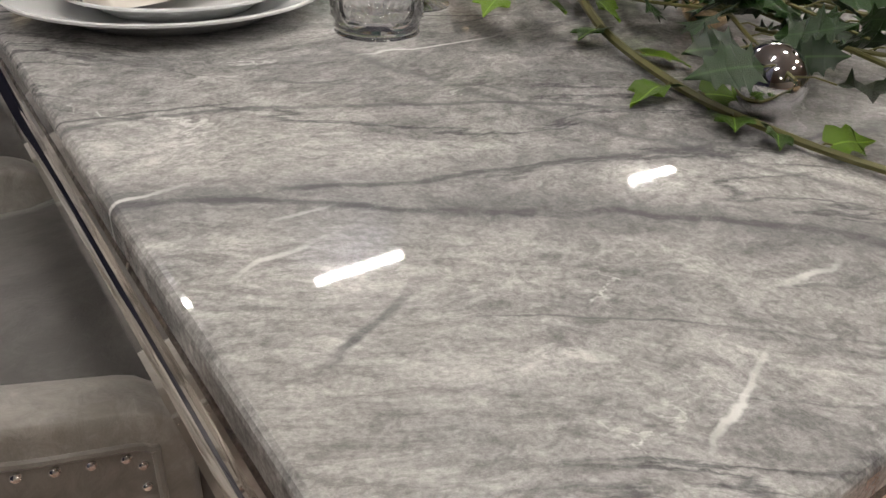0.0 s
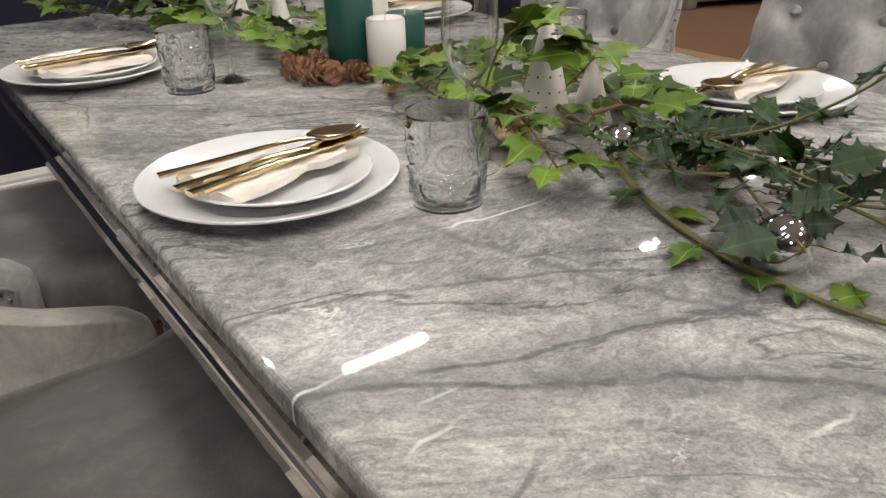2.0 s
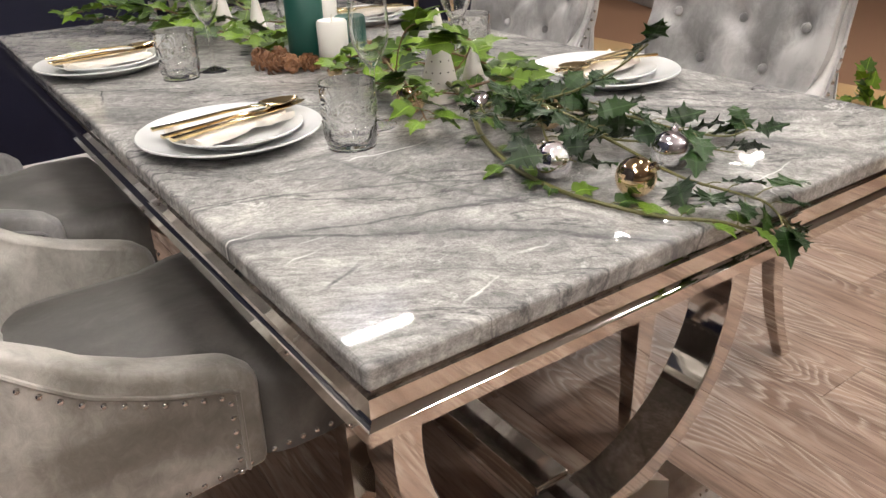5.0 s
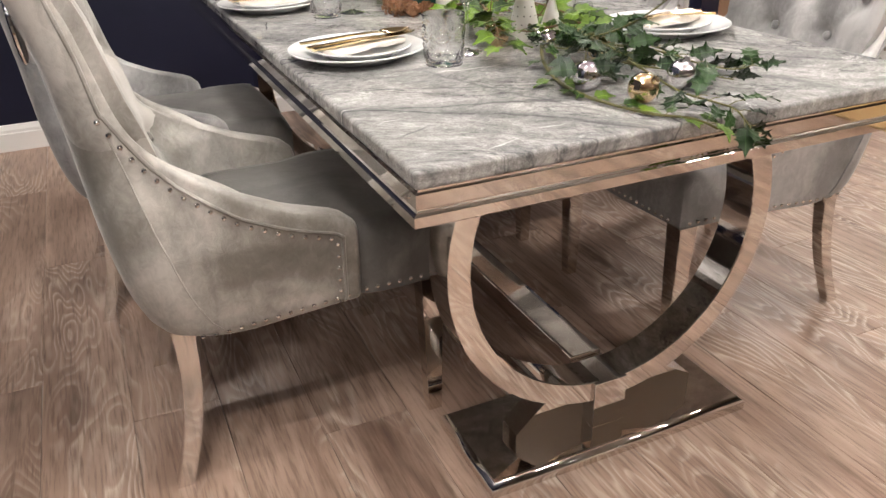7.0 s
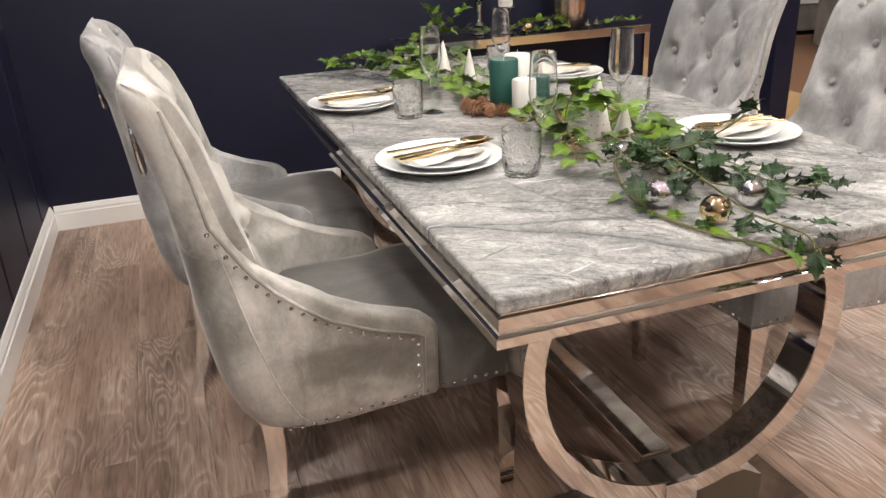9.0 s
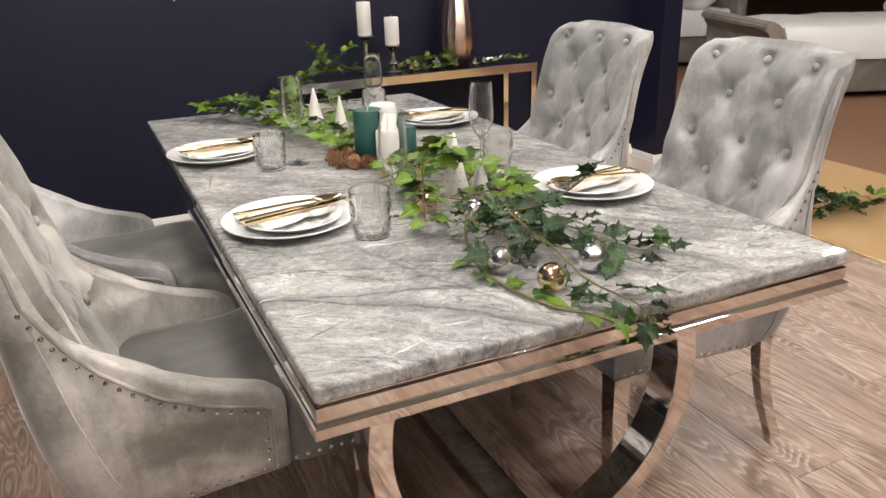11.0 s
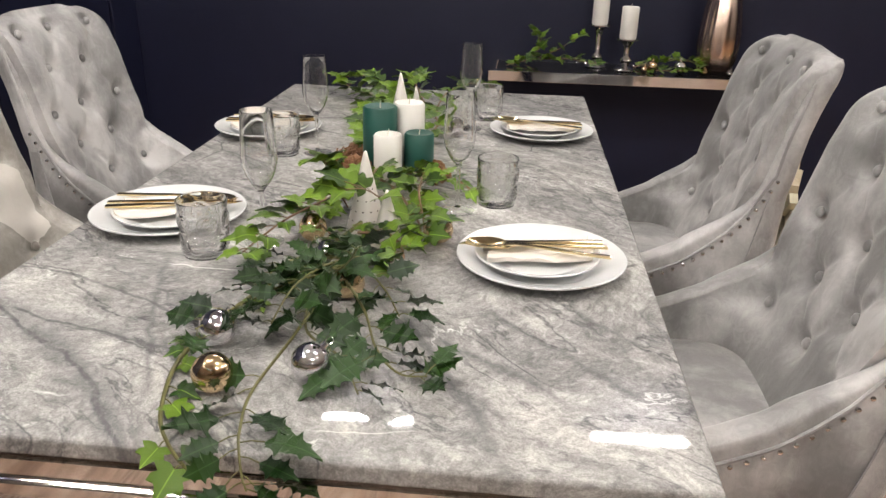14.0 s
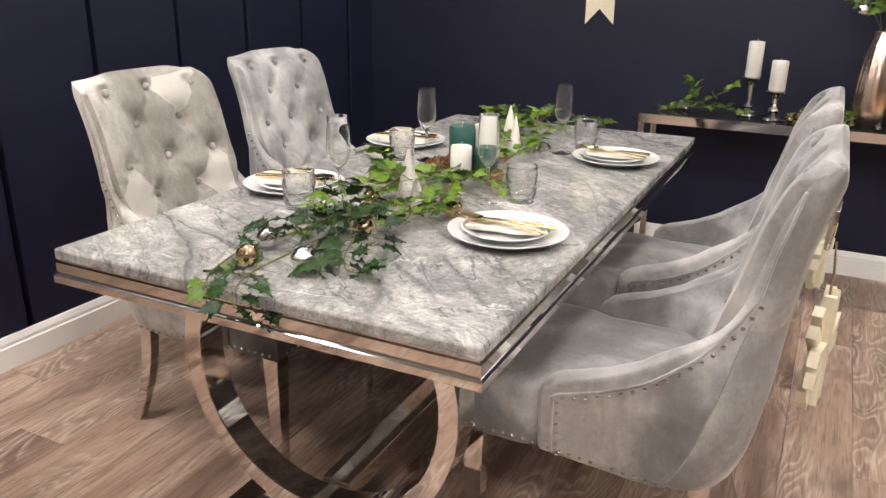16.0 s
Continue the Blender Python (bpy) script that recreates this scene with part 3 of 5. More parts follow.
FOLDS = [(a, b) for a in BUTTONS for b in BUTTONS if a[1] > b[1] and abs(a[1] - b[1]) < 0.12 and 0.05 < abs(a[0] - b[0]) < 0.12]
FOLDS += [((s * 0.168, 0.79), (s * 0.27, 0.80)) for s in (-1, 1)]


def tuft(y, z):
    d = 0.0
    for by, bz in BUTTONS:
        r2 = (y - by) ** 2 + (z - bz) ** 2
        d = max(d, 0.028 * math.exp(-r2 / 0.0010))
    for (ay, az), (by, bz) in FOLDS:
        ux, uz = by - ay, bz - az
        t = max(0.0, min(1.0, ((y - ay) * ux + (z - az) * uz) / (ux * ux + uz * uz)))
        r2 = (y - ay - t * ux) ** 2 + (z - az - t * uz) ** 2
        d = max(d, 0.0075 * math.exp(-r2 / 0.00010))
    return d * max(0.0, min(1.0, (1.012 - z) / 0.02)) if z > 0.99 else d


def u_path(xe, xb, w, r, ns, na, nb, ry=None):
    """A U in plan, from the front of one arm round the back to the other; ry widens the corners."""
    r = max(0.006, min(r, xe - xb - 0.004))
    ry = ry or r
    pts = [(xe + (xb + r - xe) * i / ns, w) for i in range(ns)]
    pts += [(xb + r - r * math.sin(a), w - ry + ry * math.cos(a)) for a in (math.pi / 2 * i / na for i in range(na))]
    pts += [(xb, (w - ry) * (1 - 2 * i / nb)) for i in range(nb + 1)]
    pts += [(x, -y) for x, y in pts[: ns + na][::-1]]
    return pts


def tall(z):
    """Stretches the upper back a little."""
    return z + 0.04 * max(0.0, z - 0.72)


def sag(x, z):
    """The shell's lower edge drops towards the back."""
    return z - 0.024 * max(0.0, min(1.0, (0.38 - x) / 0.34)) * max(0.0, min(1.0, (0.50 - z) / 0.15))


def shell_mesh():
    zs = sorted(set([0.338, 0.342, 0.35, 0.36, 0.375, 0.39, 0.41, 0.44, 0.47, 0.485] + [0.493 + 0.0058 * i for i in range(28)] + [0.655 + 0.0092 * i for i in range(39)] + [1.0085, 1.012, 1.0155, 1.018]))
    ns, na, nb = 8, 16, 32
    bm = bmesh.new()
    rows = []
    for z in zs:
        top = max(0.0, (z - 0.955) / 0.063)
        sink = 0.024 * top ** 2.2
        low = max(0.0, (0.36 - z) / 0.022) ** 2 * 0.008
        xe, xb, w, th = lerp_table(XE, z) - sink, lerp_table(XB, z) + sink + low, lerp_table(WO, z) - low - 0.036 * (1 - math.sqrt(1 - 0.95 * max(0.0, min(1.0, (z - 0.968) / 0.05)) ** 2)), lerp_table(WT, z)
        xi = lerp_table(XI, z) - sink
        # low down the back wraps round into arms; high up it is a pillowed panel
        s = max(0.0, min(1.0, (z - 0.60) / 0.17))
        s = s * s * (3 - 2 * s)
        xe = (1 - s) * max(xe, xi + 0.012) + s * min(xe, xi - 0.012)
        outer = u_path(xe - 0.012, xb, w, 0.095, ns, na, nb)
        wrap = u_path(max(xe - 0.012, xi + 0.01), xi, w - th + sink, 0.14, ns, na, nb, 0.12)
        m = len(wrap)
        ins = []
        for k, (x, y) in enumerate(wrap):
            yy = (w - 0.004) * (1 - 2 * k / (m - 1))
            bow = 0.055 * max(0, abs(yy) - 0.06) ** 2 / 0.03
            edge = (abs(yy) / w) ** 7 * 0.034
            if ns + na <= k < m - ns - na:
                x += 0.055 * max(0, abs(y) - 0.06) ** 2 / 0.03
            xx, yn = (1 - s) * x + s * (xi + bow * 0.8 - edge), (1 - s) * y + s * yy
            if z > 0.52 and 3 < k < m - 4:
                xx -= tuft(yn, z) * (1.0 if abs(yn) < 0.2 else 0.6)
            ins.append((xx, yn))
        if s > 0:
            th = (1 - s) * th + s * 0.008
        nose_l = [((xe - 0.012) + 0.014 * math.sin(a), w - th / 2 + sink / 2 - (th - sink) / 2 * math.cos(a)) for a in (math.pi * i / 7 for i in range(1, 7))]
        nose_r = [(x, -y) for x, y in nose_l]
        loop = outer + [(x, y) for x, y in nose_r[::-1]] + ins[::-1] + nose_l
        rows.append([bm.verts.new((x, y, sag(x, tall(z)))) for x, y in loop])
    n = len(rows[0])
    for p, q in zip(rows, rows[1:]):
        for k in range(n):
            bm.faces.new((p[k], p[(k + 1) % n], q[(k + 1) % n], q[k]))
    m = (n - 12) // 2
    for row, lift in ((rows[-1], 0.016), (rows[0], -0.002)):
        mids = [bm.verts.new(((row[k].co + row[m + 6 + m - 1 - k].co) / 2) + Vector((0, 0, lift * math.sqrt(max(0.02, 1 - (row[k].co.y / row[0].co.y) ** 6))))) for k in range(m)]
        for k in range(m - 1):
            a, b = row[k], row[k + 1]
            c, d = row[m + 6 + m - 1 - k - 1], row[m + 6 + m - 1 - k]
            bm.faces.new((a, b, mids[k + 1], mids[k]))
            bm.faces.new((mids[k], mids[k + 1], c, d))
        bm.faces.new([row[0], mids[0], row[m + 6 + m - 1]] + [row[i] for i in range(n - 6, n)])
        bm.faces.new([row[m - 1]] + [row[i] for i in range(m, m + 6)] + [row[m + 6], mids[m - 1]])
    return bm


def side_edge(inset):
    """The arm and wing edge in side view, moved inwards by inset."""
    pts = [Vector((lerp_table(XE, z), z)) for z in [0.345, 0.38, 0.42, 0.46, 0.485, 0.503] + [0.515 + 0.012 * i for i in range(24)]]
    out = []
    for i, p in enumerate(pts):
        d = (pts[min(i + 1, len(pts) - 1)] - pts[max(i - 1, 0)]).normalized()
        out.append(p + Vector((-d.y, d.x)) * inset)
    return out


def evenly(pts, step):
    out, left = [pts[0]], step
    for a, b in zip(pts, pts[1:]):
        seg = (b - a).length
        while seg >= left:
            a = a + (b - a) * (left / seg)
            seg = (b - a).length
            out.append(a)
            left = step
        left -= seg
    return out


def build_chair():
    chair = thing("dining_chair", "silver-grey velvet dining chair with buttoned wing back and chrome legs", "chair", "chairs round the table")
    part("upholstered_shell", shell_mesh(), VELVET, chair, "", 60)
    # seat, domed and slightly crowned at the front
    bm = bmesh.new()
    nx, ny = 22, 18
    rows = []
    for i in range(nx + 1):
        u = i / nx
        x = 0.10 + 0.482 * u
        row = []
        for j in range(ny + 1):
            v = 2 * j / ny - 1
            w = 0.215 + 0.035 * min(1, max(0, (u - 0.55) / 0.15)) - 0.01 * max(0, u - 0.85) / 0.15
            edge = max(abs(v), 2 * u - 1 if u > 0.5 else 0)
            z = 0.487 + 0.018 * (1 - v * v) * math.sin(math.pi * min(1, 0.15 + 0.85 * u)) - 0.030 * max(0, (edge - 0.86) / 0.14) ** 2
            row.append(bm.verts.new((x - 0.012 * v * v * u, v * w, z)))
        rows.append(row)
    for p, q in zip(rows, rows[1:]):
        for j in range(ny):
            bm.faces.new((p[j], p[j + 1], q[j + 1], q[j]))
    ring = [r[0] for r in rows] + rows[-1][1:] + [r[-1] for r in rows[::-1]][1:] + rows[0][::-1][1:-1]
    low = [bm.verts.new((v.co.x, v.co.y * 0.995, 0.340)) for v in ring]
    for k in range(len(ring)):
        j = (k + 1) % len(ring)
        bm.faces.new((ring[k], ring[j], low[j], low[k]))
    bm.faces.new(low)
    part("seat", bm, VELVET, chair, "", 70)
    # buttons
    bmb = lathe([(0, 0.0065), (0.006, 0.0055), (0.0105, 0.002), (0.0115, -0.002), (0.008, -0.006), (0, -0.007)], 14)
    button_mesh = mesh_of("button", bmb, VELVET, 80)
    for y, z in BUTTONS:
        b = new("button", button_mesh)
        b.parent = chair
        x = lerp_table(XI, z) - 0.021 + 0.055 * max(0, abs(y) - 0.06) ** 2 / 0.03
        b.matrix_basis = pose(x, y, tall(z), 0, 74, 0)
    # nail-head studs along the arm edges and the bottom
    stud_mesh = mesh_of("stud", lathe([(0, 0.0034), (0.0028, 0.0028), (0.0051, 0.0004), (0.0051, -0.002), (0, -0.003)], 8), STEEL, 80)
    for s in (-1, 1):
        places = []
        for p in evenly(side_edge(0.045), 0.0255):
            if p.y < 0.79:
                places.append((p.x, lerp_table(WO, p.y) + 0.0005, p.y))
        for i in range(17):
            x = 0.37 - 0.0235 * i
            z = 0.354 if x > 0.10 else 0.354 + (0.10 - x) * 0.25
            if x > lerp_table(XB, z) + 0.055:
                places.append((x, lerp_table(WO, z) - 0.001, z))
        for x, y, z in places:
            st = new("stud", stud_mesh)
            st.parent = chair
            st.matrix_basis = pose(x, s * y, sag(x, z), -90 * s, 0, 0)
        for i in range(7):
            st = new("stud", stud_mesh)
            st.parent = chair
            st.matrix_basis = pose(0.41 + 0.0235 * i, s * 0.2495, 0.354, -90 * s, 0, 0)
        # piping
        pts = [(p.x, s * (lerp_table(WO, p.y) + 0.0005), p.y) for p in side_edge(0.034)]
        top = [(lerp_table(XE, z) - 0.026, s * (lerp_table(WO, z)), z) for z in (0.85, 0.92, 0.98)]
        part("piping", tube(smooth_path(pts + top, 3), 0.0038, 7), VELVET, chair)
    for i in range(19):
        st = new("stud", stud_mesh)
        st.parent = chair
        st.matrix_basis = pose(0.5815, -0.212 + 0.0235 * i, 0.354, 0, 90, 0)
    # rear panel that laps round onto the sides, with its seam
    bm = bmesh.new()
    rows = []
    for i in range(31):
        z = 0.362 + 0.55 * i / 30
        xb, w = lerp_table(XB, z) - 0.0022, lerp_table(WO, z) + 0.0022
        a0 = -0.10 + 0.75 * (i / 30) ** 1.3
        angles = [a0 + (math.pi / 2 - a0) * j / 10 for j in range(11)]
        half = [(xb + 0.095 - 0.0972 * math.sin(a), min(w, w - 0.095 + 0.0952 * math.cos(a) + (0.2 if a < 0 else 0))) for a in angles]
        rows.append([bm.verts.new((x, y, sag(x, z))) for x, y in half] + [bm.verts.new((x, -y, sag(x, z))) for x, y in half[::-1]])
    for p, q in zip(rows, rows[1:]):
        for k in range(len(p) - 1):
            bm.faces.new((p[k], q[k], q[k + 1], p[k + 1]))
    seams = [[r[k].co.copy() for r in rows] for k in (0, -1)]
    part("back_panel", bm, VELVET, chair, "", 60)
    for line in seams:
        part("seam", tube(line, 0.0016, 5), VELVET, chair)
    # legs
    for s in (-1, 1):
        bm = bmesh.new()
        rows = []
        for i in range(15):
            t = i / 14
            z = 0.37 * (1 - t)
            x = 0.052 + 0.010 * math.sin(math.pi * t) - 0.050 * t ** 2.0
            y = s * (0.196 + 0.036 * t ** 1.6)
            hx, hy = 0.021 - 0.008 * t + 0.003 * t ** 4, 0.018 - 0.004 * t
            rows.append([bm.verts.new((x + a * hx, y + b * hy, z)) for a, b in ((-1, -1), (1, -1), (1, 1), (-1, 1))])
        for p, q in zip(rows, rows[1:]):
            for k in range(4):
                bm.faces.new((p[k], p[(k + 1) % 4], q[(k + 1) % 4], q[k]))
        bm.faces.new(rows[-1])
        bm.faces.new(rows[0][::-1])
        part("leg", bm, CHROME, chair, "curved chrome rear leg")
        bm = bmesh.new()
        lo = [bm.verts.new((0.552 + a * h, s * 0.226 + b * h, z)) for z, h in ((0.0, 0.015), (0.342, 0.024)) for a, b in ((-1, -1), (1, -1), (1, 1), (-1, 1))]
        for k in range(4):
            bm.faces.new((lo[k], lo[(k + 1) % 4], lo[4 + (k + 1) % 4], lo[4 + k]))
        bm.faces.new(lo[:4][::-1])
        bm.faces.new(lo[4:])
        part("leg", bm, CHROME, chair, "straight chrome front leg")
    # ring knocker on the back
    xk = lerp_table(XB, 0.91)
    bm = lathe([(0, 0.022), (0.008, 0.021), (0.014, 0.014), (0.017, 0.006), (0.024, 0.003), (0.024, 0.0), (0, 0.0)], 20)
    bmesh.ops.transform(bm, matrix=pose(xk + 0.002, 0, 0.925, 0, -100, 0), verts=bm.verts)
    plate = part("knocker", bm, STEEL, chair, "chrome ring knocker")
    ringp = [(xk - 0.014 - 0.004 * math.cos(a), 0.034 * math.sin(a), 0.868 + 0.052 * math.cos(a)) for a in (2 * math.pi * i / 36 for i in range(36))]
    part("ring", tube(ringp, 0.0055, 8, closed=True), STEEL, plate)
    return chair


chair = build_chair()
chair.matrix_basis = pose(-0.85, 0.685, 0, 0, 0, 0)
others = [copy_thing(chair, m) for m in (pose(-0.955, 1.435, 0, 0, 0, 0), pose(0.875, 0.635, 0, 0, 0, 180), pose(0.862, 1.345, 0, 0, 0, 180))]
# nearest west chair: warmer velvet copy, its patchy brushed sheen painted into the colour
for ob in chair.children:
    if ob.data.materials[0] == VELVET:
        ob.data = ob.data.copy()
        ob.data.materials[0] = TAUPE_SHEEN_VELVET
tagged(chair, "taupe-grey velvet dining chair, buttoned back with sheen patches painted in", "chair", "chairs round the table")
# west-side seats take a darker velvet copy, shade and nap put in its colour
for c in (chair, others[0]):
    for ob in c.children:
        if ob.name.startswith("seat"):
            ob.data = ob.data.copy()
            ob.data.materials[0] = SHADED_SEAT_VELVET
            tagged(ob, "seat pad in velvet darkened for shade and nap")

# ---- place settings ----
dinner = [(0, 0.004), (0.082, 0.004), (0.088, 0.0045), (0.100, 0.010), (0.118, 0.0165), (0.137, 0.0225), (0.1385, 0.0215), (0.138, 0.0195), (0.118, 0.0125), (0.100, 0.006), (0.090, 0.0), (0.084, 0.0), (0.082, 0.0015), (0, 0.0015)]
small = [(r * 0.74, z * 0.9) for r, z in dinner]


def build_plate(name, prof, label):
    p = tagged(part(name, lathe(prof[::-1], 72), PORCELAIN, None, "", 50), label, "plate", "place settings")
    return p


def napkin_mesh(seed):
    rng = random.Random(seed)
    bm = bmesh.new()
    nx, ny = 26, 16
    tops, bots = [], []
    ph = [rng.uniform(0, 6) for _ in range(4)]
    for i in range(nx + 1):
        u = i / nx
        rt, rb = [], []
        for j in range(ny + 1):
            v = j / ny * 2 - 1
            x = -0.088 + 0.170 * u + 0.006 * math.sin(5 * v + ph[0])
            w = (0.050 + 0.012 * math.sin(2.2 * u + ph[1])) * (1 - 0.25 * u)
            y = v * w + 0.004 * math.sin(9 * u + ph[2])
            z = 0.0105 + 0.0035 * math.sin(11 * v + 3 * u + ph[3]) + 0.004 * max(0, abs(u - 0.5) - 0.36) * 8 + 0.002 * math.sin(20 * u + 4 * v)
            rt.append(bm.verts.new((x, y, z + 0.004)))
            rb.append(bm.verts.new((x, y, max(0.0075, z - 0.004))))
        tops.append(rt)
        bots.append(rb)
    for a, sgn in ((tops, 1), (bots, -1)):
        for p, q in zip(a, a[1:]):
            for j in range(ny):
                bm.faces.new((p[j], p[j + 1], q[j + 1], q[j])[::sgn])
    for p, q, r, t in [(tops[i][j], tops[i + 1][j], bots[i + 1][j], bots[i][j]) for i in range(nx) for j in (0, ny)] + [(tops[i][j], tops[i][j + 1], bots[i][j + 1], bots[i][j]) for j in range(ny) for i in (0, nx)]:
        bm.faces.new((p, q, r, t))
    return bm


def flat_bar(rows):
    """A bar from rows of (x, y centre, z, half width, half thickness)."""
    bm = bmesh.new()
    rs = []
    for x, y, z, w, h in rows:
        rs.append([bm.verts.new((x, y + a * w, z + b * h)) for a, b in ((-1, -0.6), (-0.6, -1), (0.6, -1), (1, -0.6), (1, 0.6), (0.6, 1), (-0.6, 1), (-1, 0.6))])
    for p, q in zip(rs, rs[1:]):
        for k in range(8):
            bm.faces.new((p[k], p[(k + 1) % 8], q[(k + 1) % 8], q[k]))
    bm.faces.new(rs[0][::-1])
    bm.faces.new(rs[-1])
    return bm


def build_knife():
    rows = [(-0.105, 0, 0, 0.0062, 0.0028), (-0.06, 0, 0, 0.0058, 0.0028), (-0.012, 0, 0, 0.0042, 0.0026), (0.0, 0, 0, 0.0045, 0.0018), (0.02, 0.001, 0, 0.0078, 0.0011), (0.07, 0.001, 0, 0.0085, 0.0009), (0.095, 0.003, 0, 0.0055, 0.0008), (0.106, 0.006, 0, 0.001, 0.0006)]
    return tagged(part("table_knife", flat_bar(rows), GOLD), "polished gold table knife on a cream napkin", "knife", "place settings")


def build_fork():
    fork = thing("table_fork", "polished gold dinner fork on a cream napkin", "fork", "place settings")
    rows = [(-0.10, 0, 0, 0.0055, 0.0024), (-0.05, 0, 0.001, 0.0045, 0.0022), (0.0, 0, 0.002, 0.003, 0.002), (0.03, 0, 0.001, 0.004, 0.0016), (0.045, 0, -0.001, 0.011, 0.0011), (0.06, 0, -0.002, 0.0118, 0.001)]
    part("handle", flat_bar(rows), GOLD, fork)
    for k in range(4):
        y = (k - 1.5) * 0.0064
        part("tine", flat_bar([(0.058, y, -0.002, 0.0022, 0.001), (0.08, y, -0.001, 0.0018, 0.0009), (0.104, y * 0.95, 0.003, 0.0008, 0.0006)]), GOLD, fork)
    return fork


def build_spoon():
    bm = flat_bar([(-0.10, 0, 0, 0.0055, 0.0024), (-0.05, 0, 0.001, 0.0045, 0.0022), (0.0, 0, 0.003, 0.003, 0.002), (0.035, 0, 0.003, 0.0032, 0.0018), (0.05, 0, 0.001, 0.0045, 0.0012)])
    spoon = thing("dessert_spoon", "polished gold spoon on a cream napkin", "spoon", "place settings")
    part("handle", bm, GOLD, spoon)
    bm = bmesh.new()
    rings = []
    for layer in (0, 1):
        rows = []
        for i in range(7):
            r = i / 6
            row = []
            for k in range(24):
                a = 2 * math.pi * k / 24
                x = 0.074 + 0.029 * r * math.cos(a)
                y = (0.0195 - 0.004 * math.cos(a)) * r * math.sin(a)
                z = 0.0015 - 0.0075 * (1 - r * r) + (0.0012 if layer else 0)
                row.append(bm.verts.new((x, y, z)))
            rows.append(row)
        for p, q in zip(rows[1:], rows[2:]):
            for k in range(24):
                bm.faces.new((p[k], p[(k + 1) % 24], q[(k + 1) % 24], q[k]))
        bm.faces.new(rows[1])
        for v in rows[0]:
            bm.verts.remove(v)
        rings.append(rows[-1])
    for k in range(24):
        bm.faces.new((rings[0][k], rings[0][(k + 1) % 24], rings[1][(k + 1) % 24], rings[1][k]))
    part("bowl", bm, GOLD, spoon)
    return spoon


def tumbler_mesh():
    def cut(k, a, z):
        if k > 46 or not 0.010 < z < 0.082:
            return 0
        s = 0.0
        for zc, off in ((0.027, 0.0), (0.061, 0.5)):
            b = (a * 6 / (2 * math.pi) + off) % 1 - 0.5
            d = math.hypot(b * 0.041, z - zc)
            # nested embossed rings, with a small boss between them
            s += 0.0030 * math.exp(-((d - 0.0135) / 0.0017) ** 2) + 0.0026 * math.exp(-((d - 0.0075) / 0.0016) ** 2) + 0.0018 * math.exp(-(d / 0.0025) ** 2)
            e = math.hypot((abs(b) - 0.5) * 0.041, z - zc)
            s += 0.0012 * math.exp(-((e - 0.0035) / 0.0014) ** 2)
        return s - 0.0004
    prof = [(0.0, 0.0038), (0.028, 0.0038), (0.0355, 0.0042)] + [(0.0365 + 0.0045 * i / 43, 0.006 + 0.087 * i / 43) for i in range(44)]
    prof += [(0.0410, 0.0945), (0.0402, 0.0962), (0.0392, 0.0945), (0.0372, 0.05), (0.0345, 0.017), (0.030, 0.0125), (0.0, 0.0120)]
    return lathe(prof, 132, ripple=cut)


def build_flute():
    f = thing("champagne_flute", "clear tall champagne flute, empty", "wine glass", "place settings")
    foot = [(0, 0), (0.033, 0.0), (0.0335, 0.0015), (0.020, 0.004), (0.008, 0.008), (0, 0.0085)]
    stem = [(0, 0.0087), (0.0065, 0.0088), (0.0042, 0.018), (0.0034, 0.06), (0.0042, 0.088), (0.006, 0.0925), (0, 0.093)]
    bowl = [(0, 0.0932), (0.0062, 0.0934), (0.008, 0.096), (0.0175, 0.108), (0.0265, 0.127), (0.0305, 0.145), (0.0302, 0.160), (0.0282, 0.195), (0.0262, 0.2295), (0.0258, 0.2302), (0.0254, 0.2295), (0.0273, 0.195), (0.0292, 0.160), (0.0294, 0.145), (0.0253, 0.128), (0.0163, 0.110), (0.006, 0.101), (0, 0.100)]
    for name, prof in (("foot", foot), ("stem", stem), ("bowl", bowl)):
        # shadow casting is off, so the glass doesn't darken the table behind it
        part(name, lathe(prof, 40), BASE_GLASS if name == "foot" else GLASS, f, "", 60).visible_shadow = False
    return f


def build_tumbler():
    t = thing("tumbler", "clear cut-glass tumbler with embossed circles", "tumbler", "place settings")
    # wall and base cast no shadow either, which keeps the tumbler bright
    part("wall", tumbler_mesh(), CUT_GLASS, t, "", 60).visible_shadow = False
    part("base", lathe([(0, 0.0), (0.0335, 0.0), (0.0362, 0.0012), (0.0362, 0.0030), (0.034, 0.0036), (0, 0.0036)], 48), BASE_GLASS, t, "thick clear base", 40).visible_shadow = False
    return t


plates = [(-0.354, 0.654, 4), (-0.377, 1.327, -3), (0.325, 0.541, 183), (0.342, 1.427, 176)]
dinner_plate = build_plate("dinner_plate", dinner, "white porcelain dinner plate on the marble table")
side_plate = build_plate("side_plate", small, "small white plate stacked on a dinner plate")
knife, fork, spoon = build_knife(), build_fork(), build_spoon()
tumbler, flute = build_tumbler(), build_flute()
